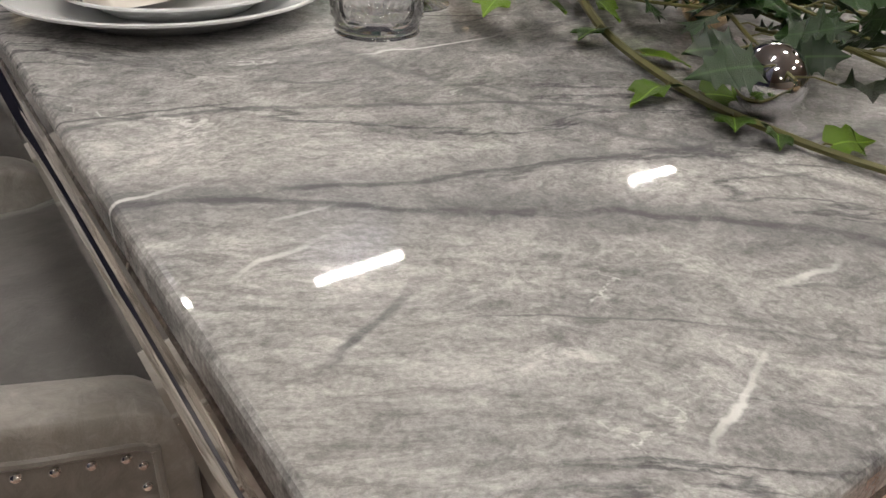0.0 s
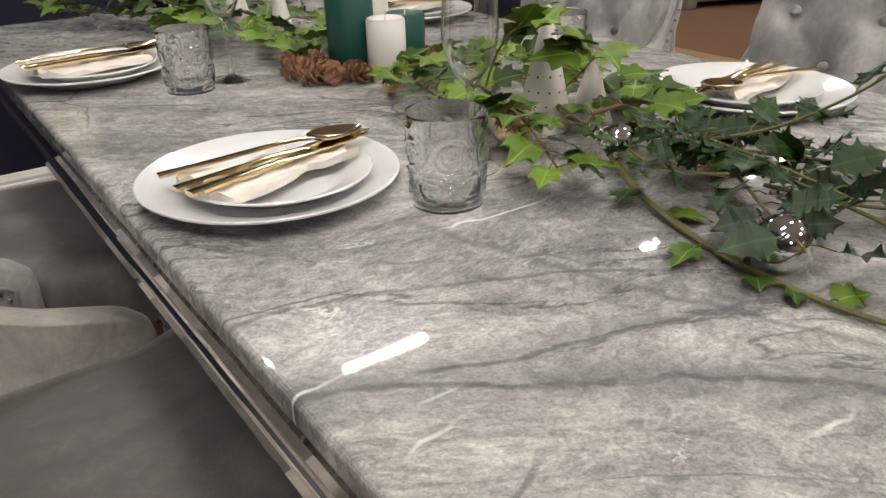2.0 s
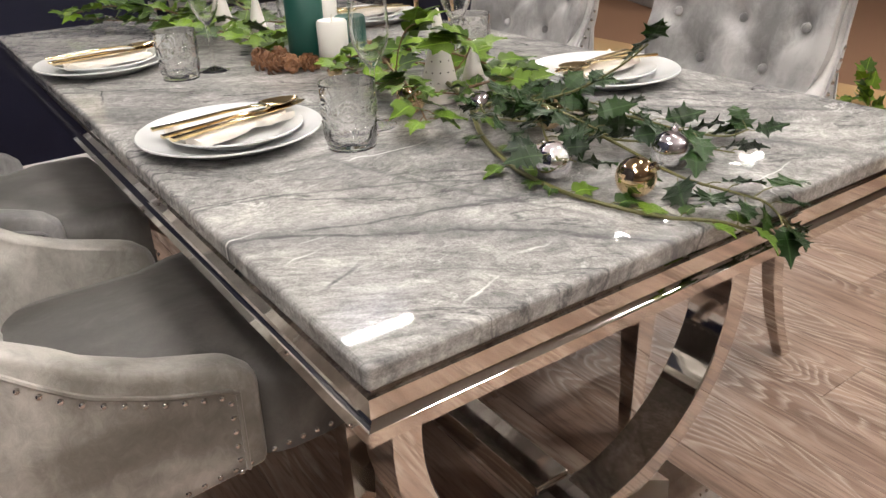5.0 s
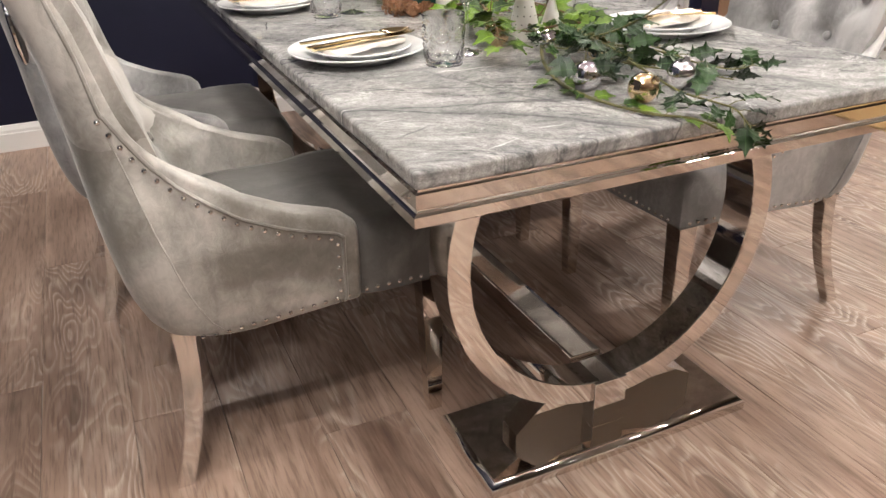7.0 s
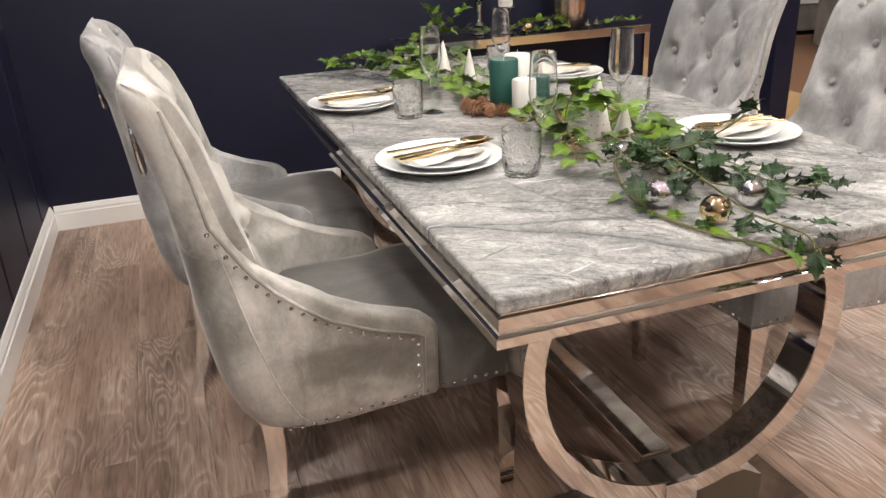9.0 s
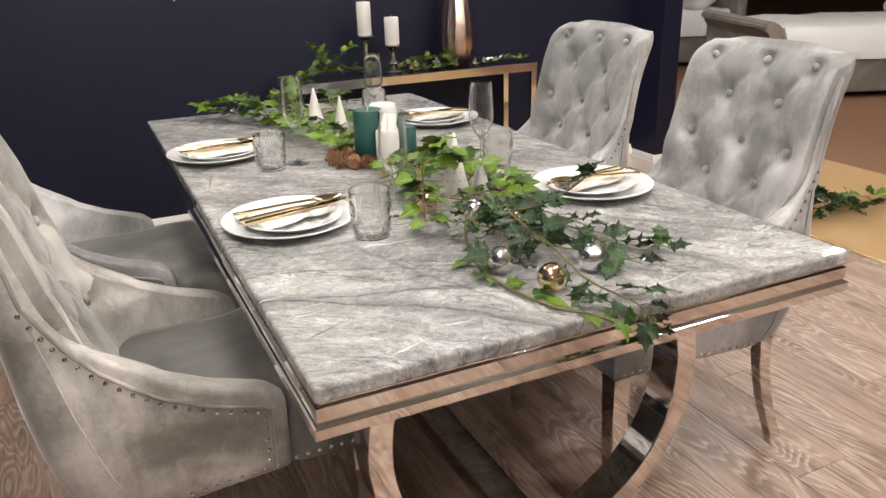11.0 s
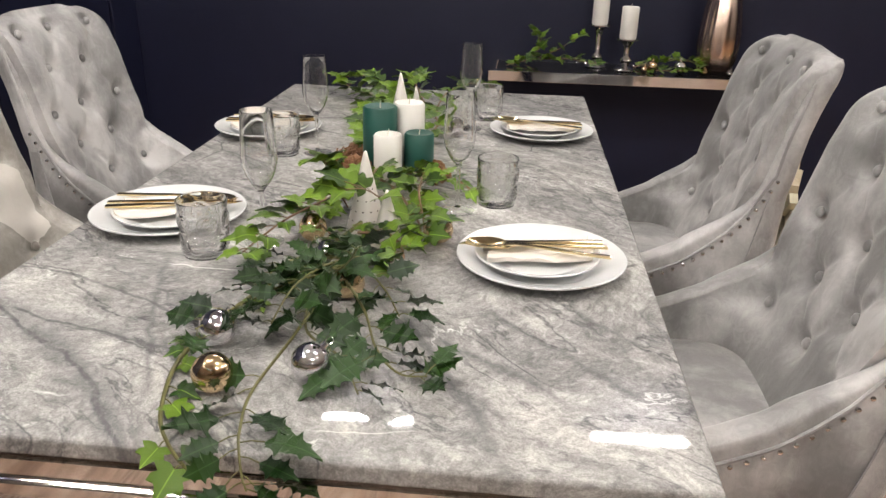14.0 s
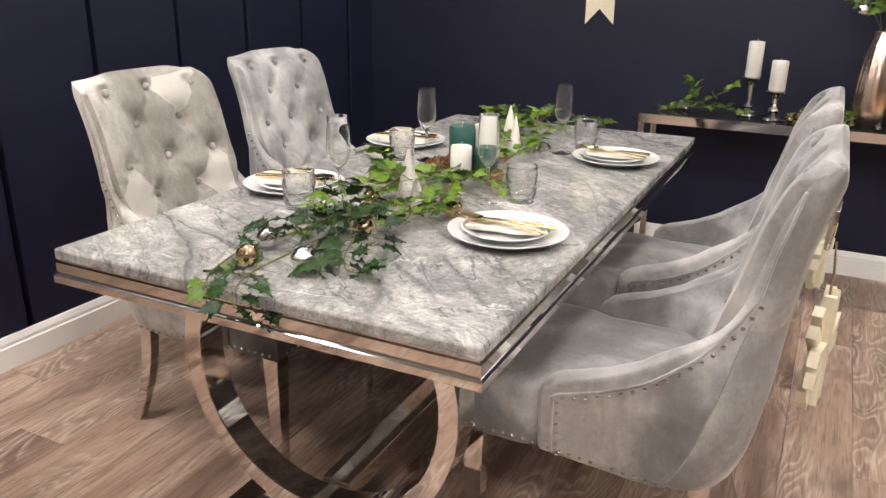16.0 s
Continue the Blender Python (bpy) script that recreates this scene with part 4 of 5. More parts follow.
for i, (x, y, rz) in enumerate(plates):
    base = pose(x, y, TOP + 0.0006, 0, 0, rz)
    nap = tagged(part("napkin", napkin_mesh(i + 3), LINEN, None, "", 70), "cream folded napkin under gold cutlery", "napkin", "place settings")
    nap.matrix_basis = base @ pose(0.006, -0.006, 0.0115, 0, 0, 6)
    sets = [(dinner_plate, pose(0, 0, 0)), (side_plate, pose(0.006, -0.004, 0.0045)),
            (spoon, pose(0.006, 0.020, 0.037, 0, -2, -7)), (knife, pose(0.016, -0.016, 0.034, 0, -1, 8)), (fork, pose(0.006, -0.002, 0.034, 0, -1, 4))]
    for ob, m in sets:
        if ob in (spoon, knife, fork):
            ob.scale = (1.14, 1.14, 1.0)
        if i == 0:
            ob.matrix_basis = base @ m @ Matrix.Diagonal((*ob.scale, 1))
        else:
            copy_thing(ob, base @ m)
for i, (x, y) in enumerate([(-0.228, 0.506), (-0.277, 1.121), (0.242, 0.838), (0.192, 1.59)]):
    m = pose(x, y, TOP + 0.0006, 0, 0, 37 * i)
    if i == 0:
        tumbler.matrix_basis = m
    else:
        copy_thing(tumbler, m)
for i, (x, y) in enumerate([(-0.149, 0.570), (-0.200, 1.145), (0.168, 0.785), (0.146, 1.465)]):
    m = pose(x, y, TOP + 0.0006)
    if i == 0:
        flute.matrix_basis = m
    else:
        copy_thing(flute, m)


# ---- candles and ornaments ----
def candle(x, y, z, r, h, mat, label):
    c = thing("pillar_candle", label, "candle", at=pose(x, y, z))
    prof = [(0, 0), (r - 0.002, 0), (r, 0.002), (r, h - 0.004), (r - 0.003, h), (r - 0.007, h - 0.001), (r * 0.5, h - 0.004), (0.002, h - 0.0045), (0, h - 0.0045)]
    part("wax", lathe(prof, 36), mat, c, "", 50)
    part("wick", tube([(0, 0, h - 0.006), (0.0005, 0, h + 0.004), (0.002, 0.001, h + 0.011)], 0.0011, 6), WICK, c)
    return c


candle(-0.029, 1.045, TOP + 0.0006, 0.0385, 0.143, WAX_GREEN, "tall dark green pillar candle in the garland")
candle(0.030, 1.088, TOP + 0.0006, 0.0355, 0.145, WAX_WHITE, "tall white pillar candle in the garland")
candle(-0.001, 0.981, TOP + 0.0006, 0.0310, 0.097, WAX_WHITE, "short white pillar candle in the garland")
candle(0.062, 1.022, TOP + 0.0006, 0.0330, 0.093, WAX_GREEN, "short dark green pillar candle in the garland")


def ceramic_tree(x, y, r, h, dots):
    t = thing("ceramic_tree", "matt white ceramic cone tree ornament" + (" with dark discs for holes" if dots else ""), "ornament", at=pose(x, y, TOP + 0.0006))
    part("cone", lathe([(0, 0), (r * 0.96, 0), (r, 0.004), (r * 0.72, h * 0.30), (r * 0.40, h * 0.65), (r * 0.13, h * 0.93), (r * 0.07, h * 0.985), (0, h)], 28), CERAMIC, t, "", 60)
    if dots:
        # nothing is pierced: flat dark discs stand in for the shaded holes
        bm = bmesh.new()
        for k, n in ((0.12, 16), (0.22, 14), (0.33, 12), (0.45, 9), (0.58, 7)):
            rr = r * float(np.interp(k, [0, 0.3, 0.65, 0.93], [1, 0.72, 0.40, 0.13])) + 0.0004
            for i in range(n):
                a = 2 * math.pi * (i + k * 9) / n
                m = Matrix.Translation((rr * math.cos(a), rr * math.sin(a), h * k)) @ pose(0, 0, 0, 0, 90, math.degrees(a))
                bmesh.ops.create_circle(bm, cap_ends=True, segments=8, radius=0.0016, matrix=m)
        part("pierced_dots", bm, HOLE, t)
    return t


ceramic_tree(-0.047, 1.477, 0.034, 0.143, False)
ceramic_tree(0.007, 1.39, 0.027, 0.125, False)
ceramic_tree(0.018, 0.631, 0.038, 0.155, True)
ceramic_tree(0.062, 0.592, 0.030, 0.100, False)


def build_bauble(r, mat, label):
    b = thing("bauble", label, "bauble", "baubles")
    prof = [(r * math.sin(a), -r * math.cos(a)) for a in (math.pi * i / 24 for i in range(25))]
    prof[0], prof[-1] = (0, -r), (0, r)
    part("ball", lathe(prof, 40), mat, b, "", 80)
    part("cap", lathe([(0, r + 0.006), (0.0055, r + 0.006), (0.006, r + 0.001), (0.006, r - 0.003), (0, r - 0.003)], 14), mat, b)
    part("loop", tube([(0.0045 * math.sin(a), 0, r + 0.010 - 0.0045 * math.cos(a)) for a in (2 * math.pi * i / 14 for i in range(14))], 0.0007, 5, closed=True), STEEL, b)
    return b


silver = build_bauble(0.0245, SILVER_BALL, "shiny silver glass bauble among holly and ivy")
golden = build_bauble(0.0245, GOLD_BALL, "shiny champagne-gold glass bauble among holly and ivy")
tiny = build_bauble(0.014, SILVER_BALL, "small shiny silver bauble among the greenery")
tinygold = build_bauble(0.015, GOLD_BALL, "small shiny gold bauble among the greenery")
first = set()
CON_Z = 0.7372
for ob, x, y, z, rx, ry in [(golden, -0.064, 0.111, TOP, 50, 20), (silver, -0.098, 0.217, TOP, -60, 35), (silver, 0.043, 0.150, TOP, -20, 40), (golden, 0.04, 0.378, TOP, -35, 30),
                            (golden, 0.150, 0.615, TOP, 40, -60), (golden, -0.068, 0.591, TOP, -50, -45), (silver, -0.013, 0.477, TOP, -30, -50), (silver, 0.113, 1.38, TOP, 60, 30),
                            (tinygold, 0.098, 0.955, TOP, 40, 30), (tinygold, -0.045, 0.90, TOP, 40, 30), (tiny, 0.080, 0.475, TOP, 70, 0), (tiny, 0.095, 1.355, TOP, 60, 20), (tinygold, 0.03, 1.24, TOP, 50, 0),
                            (tiny, -0.22, 1.93, TOP, 60, 30), (tiny, 0.09, 0.70, TOP, 30, 50),
                            (golden, 0.825, 2.70, CON_Z, 0, 5), (silver, 0.94, 2.70, CON_Z, 5, 0), (tinygold, 1.03, 2.66, CON_Z, 10, 0), (tiny, 1.13, 2.65, CON_Z, 0, 10), (tiny, 1.19, 2.67, CON_Z, 0, 10), (tinygold, 0.79, 2.67, CON_Z, 0, 10)]:
    r = 0.0245 if ob in (golden, silver) else 0.0145
    m = pose(x, y, z + r + 0.0004, rx, ry, 0)
    if ob in first:
        copy_thing(ob, m)
    else:
        first.add(ob)
        ob.matrix_basis = m


def pine_cone_mesh(seed):
    rng = random.Random(seed)
    bm = lathe([(0, -0.020), (0.006, -0.017), (0.008, -0.004), (0.005, 0.012), (0, 0.020)], 8)
    for k in range(32):
        t = k / 31
        z = -0.017 + 0.037 * t
        r = 0.0205 * math.sqrt(max(0.03, 1 - (t * 1.15 - 0.38) ** 2 * 1.55))
        a = k * 2.39996
        w = 0.0066 * (0.6 + 0.5 * r / 0.02)
        m = pose(0, 0, z, 0, 0, math.degrees(a)) @ pose(0, 0, 0, 0, 24 - 74 * t + rng.uniform(-7, 7), 0)
        pts = [(0.002, -0.0015, 0), (r * 0.7, -w, 0.0), (r * 0.95, -w * 0.7, 0.0028), (r * 1.04, 0, 0.0055), (r * 0.95, w * 0.7, 0.0028), (r * 0.7, w, 0.0), (0.002, 0.0015, 0)]
        up = [bm.verts.new(m @ Vector(p)) for p in pts]
        dn = [bm.verts.new(m @ (Vector(p) - Vector((0, 0, 0.0016)))) for p in pts]
        bm.faces.new(up)
        bm.faces.new(dn[::-1])
        for i in range(7):
            j = (i + 1) % 7
            bm.faces.new((up[i], dn[i], dn[j], up[j]))
    return bm


cone = tagged(part("pine_cone", pine_cone_mesh(4), CONE, None, "", 12), "small brown pine cone lying beside the candles", "pine cone", "pine cones")
cone.scale = (0.92, 0.92, 1.02)
cone.matrix_basis = pose(-0.094, 1.052, TOP + 0.0195, 70, 10, 30) @ Matrix.Diagonal((0.92, 0.92, 1.02, 1))
for x, y, rx, rz in [(-0.118, 1.075, 80, 100), (-0.085, 1.010, 85, 160), (-0.115, 1.022, 75, 60), (-0.070, 1.085, 60, 200), (-0.055, 0.985, 90, 20), (0.105, 1.000, 80, 10), (0.115, 0.945, 85, 120), (-0.095, 1.120, 80, 240)]:
    copy_thing(cone, pose(x, y, TOP + 0.0200, rx, 0, rz))


# ---- foliage ----
def fan_leaf(outline, rib, curl, name, mat):
    """A leaf from its half outline (x along the rib, y out, z lift), mirrored, thin and slightly folded."""
    bm = bmesh.new()
    for s in (1, -1):
        mids = [bm.verts.new((x, 0, -0.03 * 0 + curl(x))) for x in rib]
        outs = [bm.verts.new((x, s * y, z + curl(x))) for x, y, z in outline]
        near = [min(range(len(rib)), key=lambda i: abs(rib[i] - x)) for x, _, _ in outline]
        for k in range(len(outs) - 1):
            a, b = near[k], near[k + 1]
            tri = [outs[k], outs[k + 1], mids[b]]
            bm.faces.new(tri if s > 0 else tri[::-1])
            if a != b:
                lo, hi = min(a, b), max(a, b)
                for i in range(lo, hi):
                    tri = [outs[k], mids[i + 1] if b > a else mids[i], mids[i] if b > a else mids[i + 1]]
                    bm.faces.new(tri if s > 0 else tri[::-1])
    bmesh.ops.remove_doubles(bm, verts=bm.verts, dist=0.0001)
    bmesh.ops.recalc_face_normals(bm, faces=bm.faces)
    return mesh_of(name, bm, mat, 50)


IVY_OUT = [(-0.02, 0.0, 0.0), (-0.16, 0.20, 0.02), (-0.10, 0.42, 0.05), (0.02, 0.62, 0.05), (0.16, 0.50, 0.07), (0.27, 0.38, 0.06), (0.42, 0.50, 0.08), (0.62, 0.52, 0.03), (0.60, 0.34, 0.06), (0.70, 0.22, 0.05), (0.88, 0.13, 0.03), (1.08, 0.0, -0.05)]
HOLLY_OUT = [(0.0, 0.0, 0.0), (0.05, 0.09, 0.0), (0.11, 0.17, 0.01), (0.16, 0.34, 0.09), (0.22, 0.25, 0.02), (0.30, 0.29, 0.0), (0.38, 0.44, -0.04), (0.44, 0.31, 0.02), (0.52, 0.31, 0.03), (0.61, 0.42, 0.10), (0.65, 0.26, 0.03), (0.73, 0.22, 0.01), (0.80, 0.29, -0.03), (0.84, 0.15, 0.0), (0.91, 0.10, 0.0), (1.10, 0.0, -0.06)]
RIB = [0.0, 0.2, 0.4, 0.6, 0.8, 1.0, 1.1]
ivy_leaves = [fan_leaf(IVY_OUT, RIB, lambda x, c=c: -c * x * x, "leaf", IVY) for c in (0.1, 0.28)]
ivy_leaves.append(fan_leaf([(x, y * 0.8, z * 1.6) for x, y, z in IVY_OUT], RIB, lambda x: -0.15 * x * x + 0.05 * math.sin(6 * x), "leaf", IVY))
holly_leaves = [fan_leaf(HOLLY_OUT, RIB, lambda x, c=c: -c * x * x, "leaf", HOLLY) for c in (0.12, 0.32)]
holly_leaves.append(fan_leaf([(x, y, z * 1.7) for x, y, z in HOLLY_OUT], RIB, lambda x: 0.12 * x * x, "leaf", HOLLY))


def add_leaf(parent, mesh, base, direction, face, size):
    """A leaf whose stalk is at base, pointing along direction, its upper side towards face."""
    d = Vector(direction).normalized()
    f = Vector(face)
    f = (f - d * f.dot(d)).normalized()
    m = Matrix((d, f.cross(d), f)).transposed().to_4x4()
    ob = new("leaf", mesh)
    ob.parent = parent
    ob.matrix_basis = Matrix.Translation(base) @ m @ Matrix.Scale(size, 4)
    return ob


def sprig(name, label, category, path, radius, stem_mat, meshes, count, size, rng, up=0.6, floor_z=TOP, group="", spread=0.9, lift=0.3, start=0.0):
    """A stem along a path with leaves along it."""
    t = thing(name, label, category, group)
    count, size = (round(count * 1.2), size * 0.76) if "holly" in name else (round(count * 0.95), size * 0.9)
    up *= 0.5 if "holly" in name else 1.0
    pts = smooth_path(path, 6)
    part("stem", tube(pts, lambda u: radius * (1.0 - 0.55 * u), 6), stem_mat, t)
    for k in range(count):
        u = start + (1 - start) * (k + rng.random()) / count
        f = u * (len(pts) - 1)
        i = min(int(f), len(pts) - 2)
        p = pts[i].lerp(pts[i + 1], f - i)
        d = (pts[i + 1] - pts[i]).normalized()
        side = d.cross(Vector((0, 0, 1)))
        side = side.normalized() if side.length > 0.1 else Vector((1, 0, 0))
        s = 1 if k % 2 else -1
        s *= 1 if rng.random() < 0.85 else -1
        way = d * rng.uniform(0.2, 0.9) + side * s * rng.uniform(0.5, 1.0) * spread + Vector((0, 0, rng.uniform(-0.1, 1.0) * lift))
        way.normalize()
        sz = size * rng.uniform(0.7, 1.12)
        stalk = rng.uniform(0.25, 0.6) * sz
        q = p + way * stalk
        tip = q + way * sz
        if floor_z is not None:
            q.z = max(q.z, floor_z + 0.006)
            if tip.z < floor_z + 0.006 and p.z > floor_z:
                way = (Vector((tip.x, tip.y, floor_z + 0.010 + 0.01 * rng.random())) - q).normalized()
        face = Vector((rng.uniform(-1, 1) * 1.9 * (1 - up), rng.uniform(-1, 1) * 1.9 * (1 - up), 1.0)) + side * s * -0.15
        add_leaf(t, rng.choice(meshes), q, way, face, sz)
        bmq = tube([p, p.lerp(q, 0.5) + Vector((0, 0, 0.002)), q], 0.0007, 4)
        STALKS.append((t, bmq))
    merged = bmesh.new()
    for tt, b in STALKS:
        me = bpy.data.meshes.new("tmp")
        b.to_mesh(me)
        b.free()
        merged.from_mesh(me)
        bpy.data.meshes.remove(me)
    STALKS.clear()
    tagged(part("leaf_stalk", merged, stem_mat, t), kind="stuff")
    return t


STALKS = []
rng = random.Random(11)
IV = "green ivy trail with lobed leaves along the marble table"
HO = "dark glossy holly sprig with spiny leaves on the marble table"


def ivy(path, count, size, **k):
    return sprig("ivy_trail", k.pop("label", IV), "ivy", path, k.pop("radius", 0.0030), k.pop("mat", TWIG), ivy_leaves, count, size, rng, group="table garland", **k)


def holly(path, count, size, **k):
    return sprig("holly_sprig", k.pop("label", HO), "holly", path, k.pop("radius", 0.0024), k.pop("mat", STEM), holly_leaves, count, size, rng, group="table garland", **k)


Z = TOP + 0.006
# long bare-tipped ivy stem that reaches over the near edge
ivy([(0.02, 0.62, Z + 0.03), (-0.02, 0.50, Z + 0.02), (-0.080, 0.385, Z + 0.006), (-0.118, 0.27, Z), (-0.128, 0.19, Z), (-0.124, 0.13, Z), (-0.099, 0.045, Z), (-0.065, -0.008, Z + 0.002), (-0.035, -0.030, Z - 0.012)], 17, 0.036, radius=0.0042, mat=STEM, up=0.75, lift=0.15)
# holly at the near end
holly([(0.02, 0.33, Z + 0.03), (0.005, 0.20, Z + 0.02), (-0.01, 0.09, Z + 0.012), (0.0, 0.02, Z + 0.010), (0.010, -0.012, Z + 0.006), (0.018, -0.030, Z - 0.010), (0.024, -0.036, Z - 0.022)], 12, 0.066, floor_z=None, up=0.55, lift=0.25, start=0.25)
holly([(0.04, 0.36, Z + 0.03), (0.085, 0.27, Z + 0.03), (0.115, 0.19, Z + 0.02), (0.150, 0.145, Z + 0.015), (0.185, 0.135, Z + 0.02)], 11, 0.066, up=0.6)
holly([(0.00, 0.42, Z + 0.03), (0.035, 0.33, Z + 0.06), (0.065, 0.27, Z + 0.10), (0.085, 0.235, Z + 0.135)], 8, 0.052, up=0.4, lift=0.6)
holly([(0.03, 0.40, Z + 0.03), (-0.03, 0.32, Z + 0.04), (-0.08, 0.25, Z + 0.035), (-0.115, 0.19, Z + 0.03)], 11, 0.062, up=0.6)
holly([(0.06, 0.46, Z + 0.03), (0.01, 0.38, Z + 0.045), (-0.015, 0.29, Z + 0.05), (-0.02, 0.20, Z + 0.04)], 13, 0.060, up=0.6)
holly([(-0.02, 0.45, Z + 0.03), (0.05, 0.40, Z + 0.04), (0.10, 0.34, Z + 0.03), (0.13, 0.28, Z + 0.02)], 11, 0.060, up=0.6)
holly([(0.02, 0.50, Z + 0.02), (-0.04, 0.44, Z + 0.03), (-0.07, 0.37, Z + 0.035), (-0.05, 0.30, Z + 0.04)], 11, 0.056, up=0.6)
holly([(0.0, 0.30, Z + 0.02), (0.02, 0.22, Z + 0.02), (0.075, 0.17, Z + 0.015), (0.11, 0.10, Z + 0.012)], 8, 0.062, up=0.65)
# ivy along the middle
ivy([(-0.02, 0.95, Z + 0.02), (-0.01, 0.80, Z + 0.05), (-0.055, 0.66, Z + 0.05), (-0.10, 0.54, Z + 0.05), (-0.14, 0.44, Z + 0.03)], 31, 0.049, up=0.5, lift=0.45)
ivy([(0.05, 0.95, Z + 0.02), (0.09, 0.84, Z + 0.04), (0.10, 0.72, Z + 0.05), (0.12, 0.62, Z + 0.04), (0.13, 0.56, Z + 0.03)], 29, 0.045, up=0.5, lift=0.4)
ivy([(0.0, 0.88, Z + 0.02), (0.05, 0.78, Z + 0.03), (0.09, 0.68, Z + 0.03), (0.12, 0.58, Z + 0.03), (0.10, 0.50, Z + 0.03)], 16, 0.050, up=0.5, lift=0.5)
ivy([(-0.04, 0.92, Z + 0.02), (-0.06, 0.80, Z + 0.03), (-0.08, 0.70, Z + 0.03), (-0.05, 0.58, Z + 0.03), (0.02, 0.48, Z + 0.03)], 29, 0.040, up=0.6)
ivy([(0.03, 0.92, Z + 0.02), (0.10, 0.90, Z + 0.03), (0.15, 0.88, Z + 0.03), (0.19, 0.86, Z + 0.015)], 14, 0.037, up=0.6)
ivy([(0.02, 0.55, Z + 0.03), (0.08, 0.52, Z + 0.04), (0.11, 0.46, Z + 0.03), (0.10, 0.40, Z + 0.03)], 17, 0.039, up=0.6)
ivy([(-0.03, 0.70, Z + 0.02), (-0.045, 0.66, Z + 0.08), (-0.05, 0.62, Z + 0.125), (-0.035, 0.585, Z + 0.14)], 6, 0.048, up=0.6, lift=0.5, radius=0.0016, start=0.4)
ivy([(0.06, 0.66, Z + 0.02), (0.055, 0.60, Z + 0.07), (0.03, 0.555, Z + 0.105), (0.0, 0.53, Z + 0.11)], 6, 0.048, up=0.6, lift=0.5, radius=0.0016, start=0.4)
# ivy behind the candles to the far edge
ivy([(-0.04, 1.10, Z + 0.01), (-0.08, 1.20, Z + 0.03), (-0.11, 1.32, Z + 0.04), (-0.13, 1.48, Z + 0.03), (-0.15, 1.64, Z + 0.02)], 43, 0.047, up=0.45, lift=0.4)
ivy([(0.02, 1.14, Z + 0.01), (0.00, 1.26, Z + 0.03), (-0.03, 1.38, Z + 0.04), (-0.05, 1.52, Z + 0.05), (-0.06, 1.68, Z + 0.04)], 36, 0.045, up=0.45, lift=0.4)
ivy([(0.05, 1.20, Z + 0.01), (0.07, 1.34, Z + 0.03), (0.05, 1.48, Z + 0.03), (0.06, 1.64, Z + 0.05), (0.10, 1.80, Z + 0.05), (0.16, 1.90, Z + 0.03)], 36, 0.045, up=0.45, lift=0.5)
ivy([(-0.06, 1.60, Z + 0.02), (-0.10, 1.72, Z + 0.04), (-0.16, 1.82, Z + 0.05), (-0.24, 1.90, Z + 0.05), (-0.32, 1.95, Z + 0.03)], 34, 0.047, up=0.5, lift=0.6)
ivy([(0.0, 1.62, Z + 0.03), (-0.04, 1.74, Z + 0.06), (-0.06, 1.84, Z + 0.06), (-0.04, 1.93, Z + 0.04)], 24, 0.047, up=0.5, lift=0.6)
ivy([(-0.02, 1.55, Z + 0.02), (-0.14, 1.66, Z + 0.03), (-0.22, 1.74, Z + 0.03), (-0.28, 1.84, Z + 0.03)], 22, 0.044, up=0.55, lift=0.5)

# ---- the console table against the far wall ----
CX0, CX1, CY0, CY1 = 0.15, 1.46, 2.59, 2.91
console = thing("console_table", "chrome console table with a black glass top", "console table")
part("glass_top", boxed(CX0 + 0.032, CX1 - 0.032, CY0 + 0.032, CY1 - 0.032, 0.722, 0.7368, bevel=0.0015), BLACK_GLASS, console, "reflective black glass top")
for x0, x1, y0, y1 in ((CX0, CX1, CY0, CY0 + 0.03), (CX0, CX1, CY1 - 0.03, CY1), (CX0, CX0 + 0.03, CY0 + 0.0302, CY1 - 0.0302), (CX1 - 0.03, CX1, CY0 + 0.0302, CY1 - 0.0302)):
    part("rail", boxed(x0, x1, y0, y1, 0.695, 0.737, bevel=0.002), STEEL, console)
for x in (CX0 + 0.001, CX1 - 0.031):
    for y in (CY0 + 0.001, CY1 - 0.031):
        part("leg", boxed(x, x + 0.03, y, y + 0.03, 0.0, 0.6945, bevel=0.002), STEEL, console)


def candlestick(x, y, h):
    prof = [(0, 0), (0.042, 0), (0.044, 0.004), (0.040, 0.010), (0.020, 0.016), (0.013, 0.022), (0.018, 0.030), (0.026, 0.042), (0.024, 0.050), (0.013, 0.060), (0.011, h * 0.55), (0.014, h * 0.75), (0.022, h - 0.022), (0.036, h - 0.010), (0.048, h - 0.006), (0.049, h - 0.002), (0.046, h), (0.030, h - 0.001), (0, h - 0.001)]
    return tagged(part("candlestick", lathe(prof, 36), STEEL, None, "", 50), "mirrored silver candlestick on the console", "candlestick", "candlesticks")


for x, y, h, r, ch in ((0.603, 2.782, 0.178, 0.0335, 0.152), (0.716, 2.715, 0.132, 0.0345, 0.126)):
    candlestick(x, y, h).matrix_basis = pose(x, y, CON_Z)
    candle(x, y, CON_Z + h + 0.0004, r, ch, WAX_WHITE, "white pillar candle on a silver candlestick")

VX, VY = 1.098, 2.775
prof = [(0, 0), (0.050, 0), (0.062, 0.008), (0.078, 0.045), (0.086, 0.10), (0.085, 0.16), (0.077, 0.24), (0.062, 0.32), (0.048, 0.375), (0.046, 0.392), (0.043, 0.392), (0.045, 0.372), (0.058, 0.32), (0.072, 0.24), (0.08, 0.16), (0.08, 0.10), (0.06, 0.02), (0, 0.015)]
